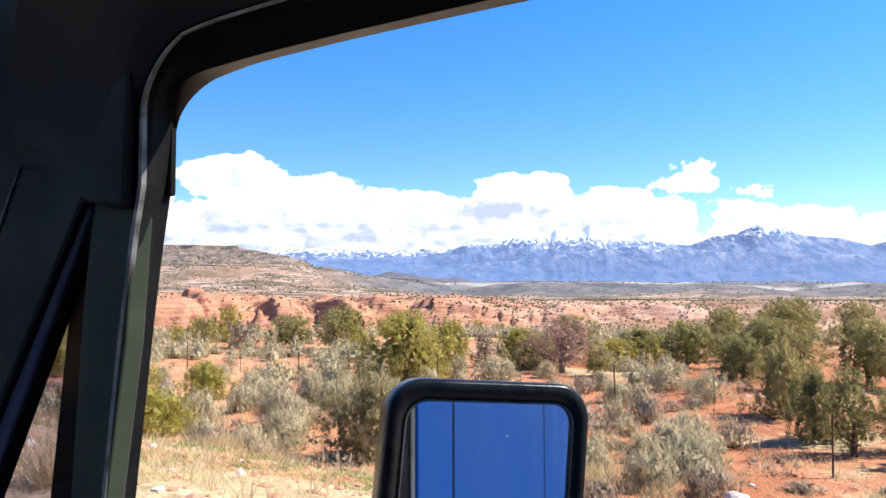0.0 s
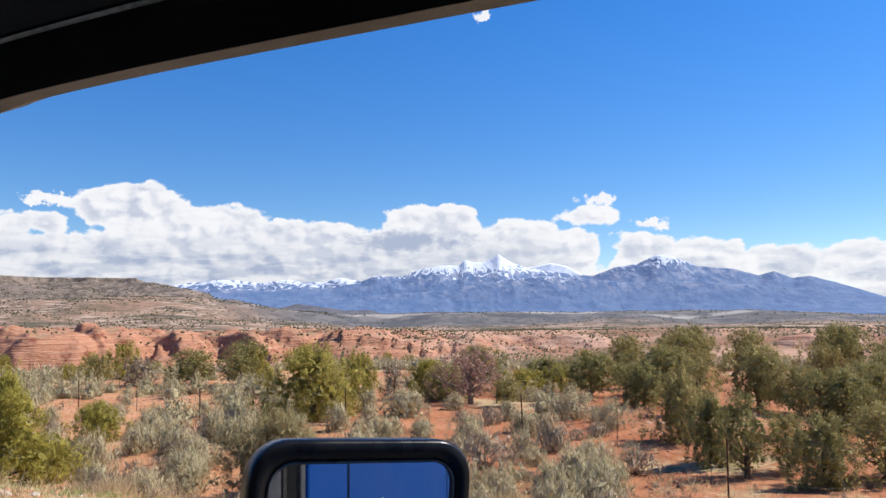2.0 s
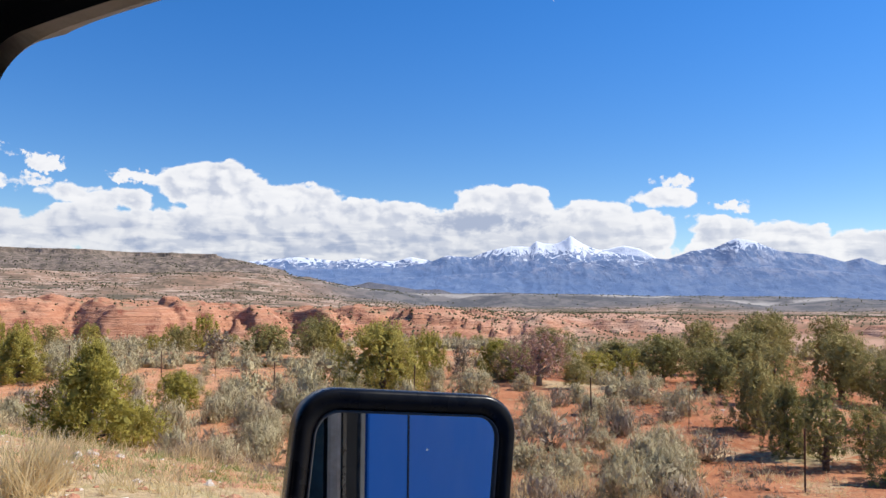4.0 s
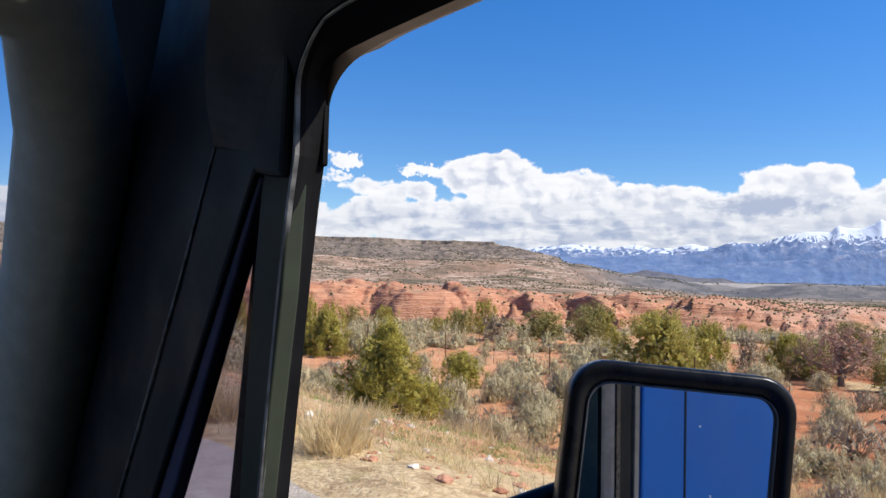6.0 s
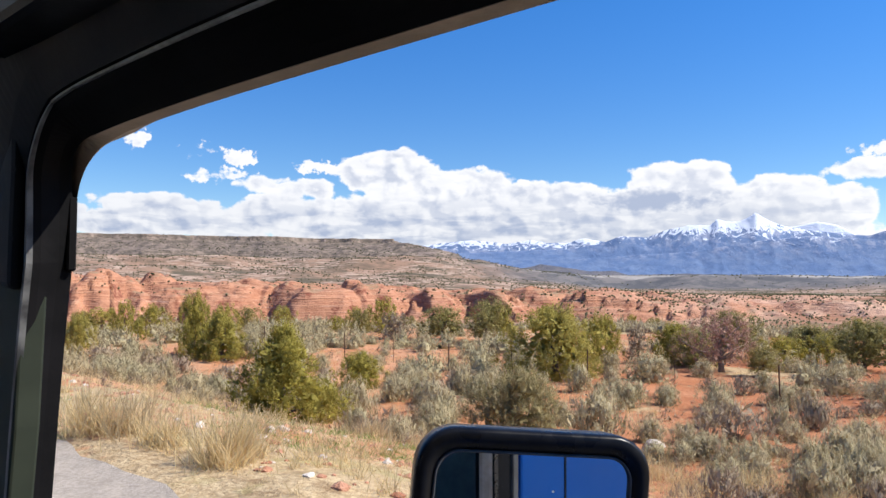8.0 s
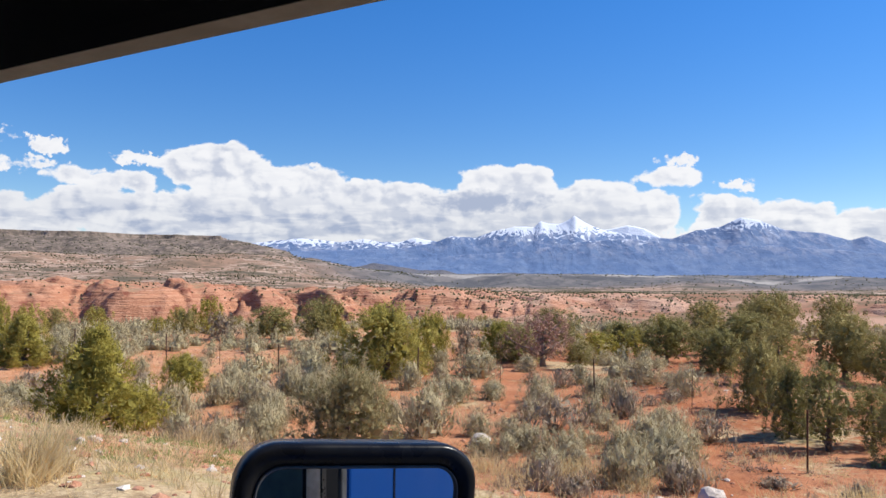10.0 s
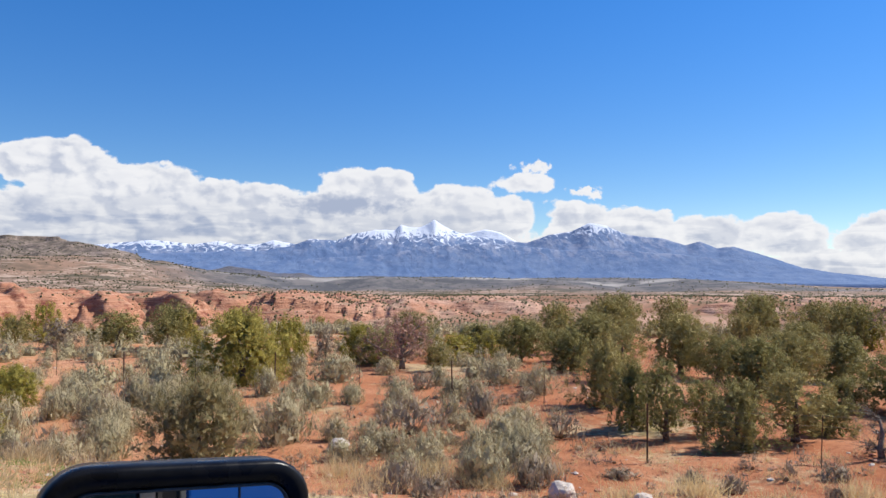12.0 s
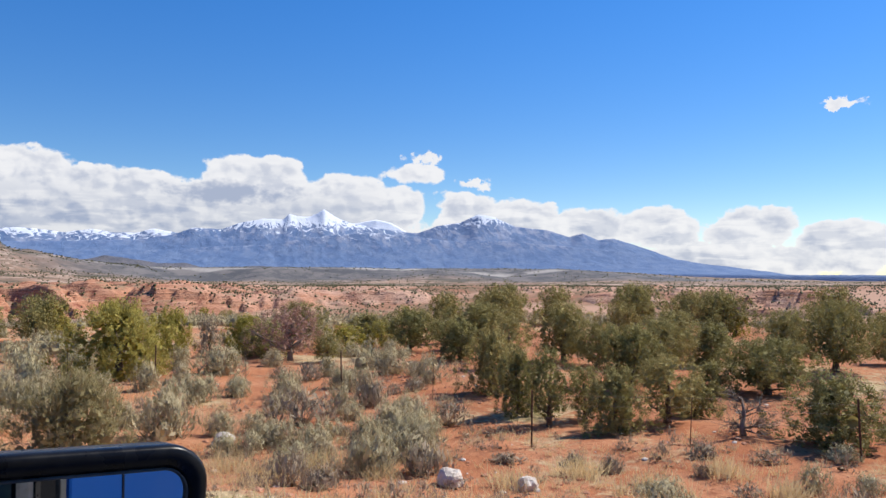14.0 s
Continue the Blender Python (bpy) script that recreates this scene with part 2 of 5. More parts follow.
def plain(name, a, b_, rough=0.6, scale=12.0, metal=0.0, spec=0.3, relief=0.1, dist=0.002):
    """A surface between two close tones, with a fine grain and a larger wear."""
    mat, t, b = material(name, rough, metal, spec)
    p = place_of(t)
    fac = calc(t, "ADD", calc(t, "MULTIPLY", grain(t, p, scale), 0.6), calc(t, "MULTIPLY", grain(t, p, scale * 0.15), 0.4))
    t.links.new(blend(t, span(t, fac, 0.35, 0.65), a, b_), b.inputs["Base Color"])
    t.links.new(span(t, grain(t, p, scale * 0.5), 0.3, 0.7, max(0.02, rough - 0.1), min(1, rough + 0.1)), b.inputs["Roughness"])
    if relief:
        bump(t, b, grain(t, p, scale * 6), relief, dist)
    return mat


def leaf_material(name, a, b_, c=None, trans=0.25):
    """Leaves in two or three tones, varied from leaf to leaf and from plant to plant."""
    mat, t, b = material(name, 0.75, 0, 0.2)
    g = t.nodes.new("ShaderNodeNewGeometry")
    o = t.nodes.new("ShaderNodeObjectInfo")
    tone_ = calc(t, "ADD", calc(t, "MULTIPLY", g.outputs["Random Per Island"], 0.4), calc(t, "MULTIPLY", span(t, grain(t, place_of(t), 3.2, 3.0), 0.36, 0.64), 0.6))
    col = blend(t, tone_, a, b_)
    if c:
        col = blend(t, span(t, calc(t, "ADD", calc(t, "MULTIPLY", o.outputs["Random"], 0.6), calc(t, "MULTIPLY", grain(t, place_of(t), 1.3), 0.8)), 0.5, 1.0), col, c)
    t.links.new(col, b.inputs["Base Color"])
    tr = t.nodes.new("ShaderNodeBsdfTranslucent")
    t.links.new(col, tr.inputs[0])
    mx = t.nodes.new("ShaderNodeMixShader")
    mx.inputs[0].default_value = trans
    out = t.nodes["Material Output"]
    t.links.new(b.outputs[0], mx.inputs[1])
    t.links.new(tr.outputs[0], mx.inputs[2])
    t.links.new(mx.outputs[0], out.inputs[0])
    return mat


def ground_material():
    mat, t, b = material("desert_ground", 0.95, 0, 0.1)
    p = place_of(t)
    c = t.nodes.new("ShaderNodeTexCoord")
    ln = t.nodes.new("ShaderNodeVectorMath")
    ln.operation = "LENGTH"
    t.links.new(c.outputs["Object"], ln.inputs[0])
    r = ln.outputs["Value"]
    dt = t.nodes.new("ShaderNodeVectorMath")
    dt.operation = "DOT_PRODUCT"
    t.links.new(c.outputs["Object"], dt.inputs[0])
    dt.inputs[1].default_value = ASIDE
    lat = dt.outputs["Value"]
    soil = blend(t, span(t, grain(t, p, 0.5, 6), 0.35, 0.65), (0.345, 0.128, 0.058), (0.44, 0.195, 0.10))
    ex = t.nodes.new("ShaderNodeSeparateXYZ")
    t.links.new(p, ex.inputs[0])
    soil = blend(t, span(t, grain(t, p, 1.7, 5, 0.65), 0.54, 0.70), soil, (0.27, 0.10, 0.052))
    sandy = calc(t, "MULTIPLY", span(t, calc(t, "ADD", ex.outputs[0], calc(t, "MULTIPLY", calc(t, "SUBTRACT", grain(t, p, 0.12, 4), 0.5), 30.0)), 6.0, -9.0), 0.75)
    soil = blend(t, sandy, soil, blend(t, span(t, grain(t, p, 0.7, 6), 0.4, 0.6), (0.50, 0.23, 0.11), (0.60, 0.335, 0.19)))
    soil = blend(t, span(t, grain(t, p, 9.0, 5), 0.52, 0.72), soil, (0.235, 0.082, 0.042))
    straw = blend(t, span(t, grain(t, p, 14.0, 4), 0.35, 0.65), (0.38, 0.27, 0.15), (0.52, 0.395, 0.24))
    straw = blend(t, span(t, grain(t, p, 2.6, 6, 0.7), 0.5, 0.66), straw, (0.27, 0.18, 0.10))
    straw = blend(t, calc(t, "MULTIPLY", span(t, grain(t, p, 0.8, 5, 0.65), 0.52, 0.64), 0.6), straw, (0.30, 0.27, 0.115))
    litter = calc(t, "ADD", grain(t, p, 0.16, 5, 0.6), calc(t, "MULTIPLY", calc(t, "SUBTRACT", grain(t, p, 5.0, 4), 0.5), 0.3))
    verge = span(t, calc(t, "ADD", lat, calc(t, "MULTIPLY", grain(t, p, 0.25), 8.0)), 17.0, 8.0, 0.0, 0.22)
    near = blend(t, span(t, calc(t, "ADD", litter, verge), 0.54, 0.66), soil, straw)
    brush = blend(t, span(t, grain(t, p, 0.03, 5), 0.4, 0.6), (0.31, 0.155, 0.095), (0.20, 0.135, 0.082))
    pale = blend(t, span(t, grain(t, p, 0.008, 6), 0.45, 0.62), brush, (0.47, 0.285, 0.195))
    # the far plateau's grey has the haze of distance in its colour
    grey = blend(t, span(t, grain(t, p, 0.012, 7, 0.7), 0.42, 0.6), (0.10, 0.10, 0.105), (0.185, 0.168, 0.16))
    wander = calc(t, "ADD", r, calc(t, "MULTIPLY", grain(t, p, 0.004, 5), 260.0))
    rim = calc(t, "MULTIPLY", span(t, wander, 2740.0, 2790.0), span(t, wander, 2900.0, 2840.0))
    grey = blend(t, calc(t, "MULTIPLY", rim, span(t, grain(t, p, 0.009, 4), 0.4, 0.55)), grey, (0.36, 0.33, 0.30))
    mid = blend(t, span(t, r, 90.0, 160.0), near, pale)
    upland = blend(t, span(t, grain(t, p, 0.014, 7, 0.7), 0.4, 0.6), (0.165, 0.118, 0.082), (0.30, 0.19, 0.13))
    rimrock = grain(t, place_of(t, (0.022, 0.022, 0.26)), 1.0, 6, 0.62, 1.0)
    upland = blend(t, calc(t, "MULTIPLY", span(t, rimrock, 0.50, 0.57), span(t, grain(t, p, 0.006, 5), 0.36, 0.52)), upland, (0.46, 0.34, 0.26))
    upland = blend(t, span(t, grain(t, place_of(t, (0.005, 0.012, 0.03)), 1.0, 6, 0.65), 0.52, 0.60), upland, (0.118, 0.098, 0.066))
    mid = blend(t, span(t, r, 1400.0, 1600.0), mid, upland)
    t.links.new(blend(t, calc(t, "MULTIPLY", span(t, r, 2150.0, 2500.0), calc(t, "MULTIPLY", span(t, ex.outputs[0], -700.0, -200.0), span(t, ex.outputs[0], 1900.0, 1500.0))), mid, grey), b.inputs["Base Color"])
    h = calc(t, "ADD", calc(t, "MULTIPLY", grain(t, p, 3.0, 6, 0.6), 0.7), calc(t, "MULTIPLY", grain(t, p, 22.0, 4), 0.3))
    bump(t, b, h, 0.85, 0.10)
    return mat


def sandstone_material():
    mat, t, b = material("red_sandstone", 0.92, 0, 0.12)
    p = place_of(t)
    strata = grain(t, place_of(t, (0.012, 0.012, 0.22)), 1.0, 6, 0.62, 1.6)
    col = blend(t, span(t, strata, 0.35, 0.65), (0.385, 0.172, 0.10), (0.48, 0.245, 0.15))
    col = blend(t, span(t, grain(t, place_of(t, (0.014, 0.014, 0.36)), 1.0, 6, 0.6, 1.2), 0.54, 0.74), col, (0.54, 0.34, 0.24))
    col = blend(t, span(t, grain(t, p, 0.05, 7, 0.65), 0.54, 0.66), col, (0.24, 0.085, 0.055))
    g = t.nodes.new("ShaderNodeNewGeometry")
    s_ = t.nodes.new("ShaderNodeSeparateXYZ")
    t.links.new(g.outputs["Normal"], s_.inputs[0])
    shelf = calc(t, "MULTIPLY", span(t, s_.outputs[2], 0.82, 0.97), span(t, grain(t, p, 0.03, 5), 0.5, 0.6))
    col = blend(t, shelf, col, (0.30, 0.2, 0.12))
    ex = t.nodes.new("ShaderNodeSeparateXYZ")
    t.links.new(p, ex.inputs[0])
    worn = calc(t, "MULTIPLY", span(t, ex.outputs[0], -120.0, 260.0), span(t, grain(t, p, 0.02, 6), 0.4, 0.62, 0.1, 0.75))
    col = blend(t, worn, col, (0.56, 0.36, 0.26))
    t.links.new(col, b.inputs["Base Color"])
    bump(t, b, calc(t, "ADD", strata, calc(t, "MULTIPLY", grain(t, p, 0.12, 6), 0.6)), 0.9, 4.5)
    return mat


def mesa_material():
    mat, t, b = material("mesa_rock", 0.95, 0, 0.1)
    p = place_of(t)
    g = t.nodes.new("ShaderNodeNewGeometry")
    s_ = t.nodes.new("ShaderNodeSeparateXYZ")
    t.links.new(g.outputs["Normal"], s_.inputs[0])
    scrub = blend(t, span(t, grain(t, p, 0.035, 6, 0.7), 0.42, 0.6), (0.12, 0.098, 0.078), (0.24, 0.185, 0.15))
    ledge = grain(t, place_of(t, (0.002, 0.002, 0.09)), 1.0, 5, 0.6, 0.4)
    hgt_ = t.nodes.new("ShaderNodeSeparateXYZ")
    t.links.new(g.outputs["Position"], hgt_.inputs[0])
    broken = calc(t, "MULTIPLY", span(t, ledge, 0.52, 0.60), span(t, grain(t, p, 0.012, 6, 0.65), 0.46, 0.56))
    scrub = blend(t, calc(t, "MULTIPLY", broken, span(t, hgt_.outputs[2], 135.0, 95.0, 0.25, 1.0)), scrub, (0.40, 0.31, 0.25))
    cap = blend(t, span(t, grain(t, place_of(t, (0.05, 0.05, 0.01)), 1.0, 5), 0.4, 0.6), (0.085, 0.065, 0.057), (0.15, 0.115, 0.098))
    t.links.new(blend(t, span(t, s_.outputs[2], 0.62, 0.42), scrub, cap), b.inputs["Base Color"])
    bump(t, b, grain(t, p, 0.06, 6), 0.8, 8.0)
    return mat


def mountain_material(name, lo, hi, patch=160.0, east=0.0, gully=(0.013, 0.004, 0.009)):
    """Forest below with distance haze painted in as blue, gullies of snow above; east lowers the snow cover past x =
    1100.
    """
    mat, t, b = material(name, 0.9, 0, 0.1)
    p = place_of(t)
    g = t.nodes.new("ShaderNodeNewGeometry")
    s_ = t.nodes.new("ShaderNodeSeparateXYZ")
    t.links.new(g.outputs["Position"], s_.inputs[0])
    # the blue of distance haze is mixed into the forest's base colour
    hazy_woods = blend(t, span(t, grain(t, p, 0.010, 7, 0.65), 0.4, 0.62), (0.102, 0.162, 0.292), (0.142, 0.203, 0.328))
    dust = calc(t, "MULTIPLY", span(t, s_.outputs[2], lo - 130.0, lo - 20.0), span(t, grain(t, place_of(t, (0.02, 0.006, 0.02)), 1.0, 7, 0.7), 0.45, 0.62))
    hazy_woods = blend(t, calc(t, "MULTIPLY", dust, 0.5), hazy_woods, (0.42, 0.43, 0.50))
    streak = grain(t, place_of(t, gully), 1.0, 6, 0.64, 2.6)
    loose = span(t, s_.outputs[2], hi + 30.0, hi + 130.0, patch, patch * 0.6)
    level = calc(t, "ADD", s_.outputs[2], calc(t, "MULTIPLY", calc(t, "SUBTRACT", streak, 0.5), loose))
    level = calc(t, "SUBTRACT", level, span(t, s_.outputs[0], 950.0, 1350.0, 0.0, east))
    # snow kept dull and bluish for the same haze
    t.links.new(blend(t, span(t, level, lo, hi), hazy_woods, (0.66, 0.70, 0.78)), b.inputs["Base Color"])
    bump(t, b, streak, 0.5, 10.0)
    return mat


GROUND = ground_material()
SANDSTONE = sandstone_material()
MESA = mesa_material()
MOUNTAIN = mountain_material("hazy_forest_and_snow", 271.0, 297.0, 360.0, 36.0, (0.017, 0.006, 0.016))
SHOULDER = mountain_material("hazy_dusted_forest", 218.0, 262.0, 300.0, 20.0, (0.014, 0.004, 0.022))
FAR_SNOW = mountain_material("hazy_far_snow", 226.0, 246.0, 380.0, 0.0, (0.012, 0.003, 0.024))
# scrub tinted towards the painted haze blue of the mountains behind
FOOTHILL = plain("hazy_foothill_scrub", (0.085, 0.09, 0.115), (0.15, 0.14, 0.15), 0.95, 0.02, relief=0.6, dist=8.0)
ASPHALT = plain("asphalt", (0.10, 0.095, 0.088), (0.17, 0.16, 0.148), 0.95, 40, spec=0.08, relief=0.5, dist=0.006)
GRAVEL = plain("shoulder_gravel", (0.37, 0.31, 0.25), (0.53, 0.45, 0.37), 0.95, 25, relief=0.8, dist=0.02)
LINE = plain("road_paint", (0.62, 0.61, 0.57), (0.75, 0.74, 0.70), 0.7, 20)
SAGE = leaf_material("sage_leaf", (0.36, 0.31, 0.185), (0.51, 0.44, 0.265), (0.47, 0.385, 0.235), 0.25)
BRUSH = leaf_material("dry_brush_leaf", (0.29, 0.225, 0.15), (0.40, 0.32, 0.225), (0.34, 0.25, 0.17), 0.2)
JUNIPER = leaf_material("juniper_leaf", (0.22, 0.19, 0.042), (0.44, 0.375, 0.08), (0.37, 0.31, 0.08), 0.4)
EPHEDRA = leaf_material("olive_stem", (0.23, 0.19, 0.085), (0.36, 0.30, 0.15), None, 0.3)
DARKJUN = leaf_material("dark_juniper_leaf", (0.14, 0.13, 0.045), (0.35, 0.305, 0.11), (0.34, 0.28, 0.105), 0.3)
DEAD = leaf_material("dead_needles", (0.33, 0.185, 0.135), (0.47, 0.29, 0.215))
STRAW = leaf_material("dry_grass_blade", (0.58, 0.44, 0.225), (0.78, 0.62, 0.36), (0.55, 0.42, 0.24), 0.5)
GREENGRASS = leaf_material("green_grass_blade", (0.16, 0.22, 0.05), (0.30, 0.33, 0.11), None, 0.35)
BARK = plain("juniper_bark", (0.10, 0.07, 0.05), (0.23, 0.17, 0.13), 0.95, 18, relief=0.8, dist=0.02)
DEADWOOD = plain("grey_deadwood", (0.15, 0.115, 0.095), (0.29, 0.24, 0.20), 0.95, 18, relief=0.6, dist=0.01)
STONE = plain("pale_stone", (0.50, 0.42, 0.35), (0.72, 0.64, 0.56), 0.9, 6, relief=0.7, dist=0.03)
REDSTONE = plain("red_stone", (0.34, 0.14, 0.075), (0.52, 0.27, 0.17), 0.9, 6, relief=0.7, dist=0.03)
RUST = plain("rusty_steel", (0.07, 0.035, 0.022), (0.14, 0.075, 0.05), 0.8, 30, 0.3)
WIRE = plain("fence_wire", (0.16, 0.13, 0.11), (0.26, 0.23, 0.2), 0.6, 30, 0.6)
BLUE = plain("blue_car_paint", (0.004, 0.050, 0.215), (0.005, 0.055, 0.23), 0.5, 3, 0.0, 0.05, 0.0)
BLACK = plain("black_plastic", (0.006, 0.006, 0.007), (0.011, 0.011, 0.012), 0.32, 60, 0, 0.2, 0.15, 0.0006)
RUBBER = plain("rubber_seal", (0.006, 0.006, 0.0065), (0.011, 0.0105, 0.0115), 0.7, 40, 0, 0.04, 0.2, 0.0008)
TRIM = plain("dark_door_trim", (0.004, 0.005, 0.008), (0.008, 0.009, 0.013), 0.6, 30, 0, 0.2, 0.2, 0.0008)
BAR = plain("painted_divider", (0.028, 0.034, 0.025), (0.042, 0.050, 0.036), 0.6, 30, 0, 0.12, 0.1, 0.0005)
# bluish light on this seal is put into its rubber colour
QUARTER_SEAL = plain("lit_blue_grey_rubber", (0.045, 0.045, 0.085), (0.065, 0.065, 0.11), 0.7, 40, 0, 0.1, 0.2, 0.0008)
BEAD = plain("patchy_grey_edge", (0.05, 0.051, 0.054), (0.24, 0.24, 0.24), 0.45, 90, 0.2, 0.4, 0.2, 0.0005)
# two close tan tones for the window channel
JAMB = plain("tan_channel", (0.36, 0.28, 0.20), (0.50, 0.40, 0.30), 0.8, 50, 0, 0.2, 0.4, 0.001)
LINER = plain("grey_pillar_cloth", (0.48, 0.50, 0.44), (0.57, 0.59, 0.52), 0.9, 60, 0, 0.1, 0.3, 0.0008)
CABIN = plain("dark_cabin_lining", (0.006, 0.006, 0.006), (0.010, 0.010, 0.010), 0.95, 20, 0, 0.05)
# grey-green picked for what the wing mirror reflects of the cabin
SEATCLOTH = plain("grey_green_seat_cloth", (0.13, 0.15, 0.13), (0.18, 0.20, 0.175), 0.9, 30, 0, 0.1)
TYRE = plain("tyre_rubber", (0.012, 0.012, 0.012), (0.022, 0.022, 0.022), 0.85, 20)
STEEL = plain("wheel_steel", (0.45, 0.45, 0.46), (0.6, 0.6, 0.6), 0.35, 10, 0.9)
RIM = plain("dark_grey_rim", (0.05, 0.05, 0.05), (0.09, 0.09, 0.09), 0.5, 30)
MIRROR, _t, _b = material("mirror_glass", 0.015, 1.0, 0.5)
_b.inputs["Base Color"].default_value = (0.80, 0.84, 0.86, 1)
DIRT = plain("dried_dirt_spot", (0.5, 0.5, 0.5), (0.65, 0.65, 0.66), 0.8, 40)
QUARTER, _t, _b = material("tinted_quarter_glass", 0.02, 0.0, 0.5)
_b.inputs["Base Color"].default_value = (0.40, 0.38, 0.50, 1)
_b.inputs["Transmission Weight"].default_value = 1.0
_b.inputs["IOR"].default_value = 1.1
GLASS, _t, _b = material("window_glass", 0.02, 0.0, 0.5)
_b.inputs["Base Color"].default_value = (0.72, 0.74, 0.80, 1)
_b.inputs["Transmission Weight"].default_value = 1.0
_b.inputs["IOR"].default_value = 1.1


# ---- mesh helpers ----
def mesh_of(name, verts, faces, mat, shade=False):
    me = bpy.data.meshes.new(name)
    me.from_pydata([tuple(v) for v in verts], [], [tuple(f) for f in faces])
    me.materials.append(mat)
    if shade:
        me.polygons.foreach_set("use_smooth", [True] * len(me.polygons))
    me.update()
    return me


def quads_mesh(name, corners, mat, normals=None):
    """corners: n x 4 x 3 loose quads; normals: the way each one is shaded, to keep a crown soft."""
    n = len(corners)
    me = bpy.data.meshes.new(name)
    me.vertices.add(n * 4)
    me.vertices.foreach_set("co", np.asarray(corners, np.float32).ravel())
    me.loops.add(n * 4)
    me.loops.foreach_set("vertex_index", np.arange(n * 4, dtype=np.int32))
    me.polygons.add(n)
    me.polygons.foreach_set("loop_start", np.arange(0, n * 4, 4, dtype=np.int32))
    me.materials.append(mat)
    me.update(calc_edges=True)
    if normals is not None:
        me.polygons.foreach_set("use_smooth", np.ones(n, bool))
        me.normals_split_custom_set_from_vertices(np.repeat(np.asarray(normals, np.float32), 4, 0).tolist())
    return me


def part(name, data, parent, label=""):
    """One mesh object under a thing or a part."""
    ob = new(name, data)
    ob.parent = parent
    if label:
        ob["label"] = label
    return ob


def bm_mesh(name, bm, mat, shade=False):
    me = bpy.data.meshes.new(name)
    bm.to_mesh(me)
    bm.free()
    me.materials.append(mat)
    if shade:
        me.polygons.foreach_set("use_smooth", [True] * len(me.polygons))
    return me


def box_bm(x0, x1, y0, y1, z0, z1, bevel=0.0, seg=2):
    bm = bmesh.new()
    bmesh.ops.create_cube(bm, size=1)
    for v in bm.verts:
        v.co = Vector((x0 if v.co.x < 0 else x1, y0 if v.co.y < 0 else y1, z0 if v.co.z < 0 else z1))
    if bevel:
        bmesh.ops.bevel(bm, geom=bm.edges[:], offset=bevel, segments=seg, affect="EDGES", profile=0.5)
    return bm


def grid_mesh(name, xs, ys, zs, mat, shade=True, wrap=False):
    """A sheet from 2-d arrays."""
    n, m = xs.shape
    verts = np.stack([xs, ys, zs], -1).reshape(-1, 3)
    i, j = np.meshgrid(np.arange(n - 1), np.arange(m if wrap else m - 1), indexing="ij")
    k = (j + 1) % m
    q = np.stack([i * m + j, i * m + k, (i + 1) * m + k, (i + 1) * m + j], -1).reshape(-1, 4)[:, ::-1]
    me = bpy.data.meshes.new(name)
    me.vertices.add(len(verts))
    me.vertices.foreach_set("co", verts.astype(np.float32).ravel())
    me.loops.add(q.size)
    me.loops.foreach_set("vertex_index", q.astype(np.int32).ravel())
    me.polygons.add(len(q))
    me.polygons.foreach_set("loop_start", np.arange(0, q.size, 4, dtype=np.int32))
    me.materials.append(mat)
    me.update(calc_edges=True)
    if shade:
        me.polygons.foreach_set("use_smooth", np.ones(len(q), bool))
    return me


def tube(path, radii, sides=6):
    """verts and faces of a tapered tube along a path."""
    verts, faces = [], []
    path = [Vector(p) for p in path]
    for i, p in enumerate(path):
        d = (path[min(i + 1, len(path) - 1)] - path[max(i - 1, 0)]).normalized()
        a = d.orthogonal().normalized() if abs(d.z) > 0.95 else d.cross(Vector((0, 0, 1))).normalized()
        b = d.cross(a)
        for k in range(sides):
            w = 2 * math.pi * k / sides
            verts.append(p + (a * math.cos(w) + b * math.sin(w)) * radii[i])
    for i in range(len(path) - 1):
        for k in range(sides):
            k2 = (k + 1) % sides
            faces.append((i * sides + k, i * sides + k2, (i + 1) * sides + k2, (i + 1) * sides + k))
    faces.append(tuple(range(sides))[::-1])
    faces.append(tuple((len(path) - 1) * sides + k for k in range(sides)))
    return verts, faces


def join_tubes(name, tubes, mat):
    verts, faces = [], []
    for v, f in tubes:
        o = len(verts)
        verts += v
        faces += [tuple(i + o for i in q) for q in f]
    return mesh_of(name, verts, faces, mat, True)


# ---- land ----
def polar_grid(az0, az1, daz, rs):
    az = np.arange(az0, az1 + daz / 2, daz)
    a, r = np.meshgrid(np.radians(az), rs, indexing="xy")
    return -r * np.sin(a), r * np.cos(a), np.degrees(a), r


azs = np.concatenate([np.arange(-62, 66, 0.45), np.arange(66, 298, 4.0)])
rs = np.concatenate([[0.0], np.geomspace(1.5, 4990, 270)])
A_, R_ = np.meshgrid(np.radians(azs), rs, indexing="xy")
gx, gy = -R_ * np.sin(A_), R_ * np.cos(A_)
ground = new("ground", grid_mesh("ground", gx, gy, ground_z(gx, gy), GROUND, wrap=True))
tagged(ground, "red desert soil with dry straw and scrub", "ground", kind="structure")


def strip(name, lat0, lat1, z, mat, along=(-300, 400), step=4.0):
    f = np.arange(along[0], along[1] + 1, step)
    l = np.array([lat0, lat1])
    ff, ll = np.meshgrid(f, l, indexing="ij")
    return new(name, grid_mesh(name, ll * ASIDE.x + ff * AHEAD.x, ll * ASIDE.y + ff * AHEAD.y, np.full(ff.shape, z), mat, False))


road = tagged(strip("road", -8.0, 2.3, 0.03, ASPHALT), "worn grey asphalt road", "road", kind="structure")
tagged(strip("road_line", 1.75, 1.87, 0.036, LINE), "faded white edge line on the road", "road marking", kind="structure")
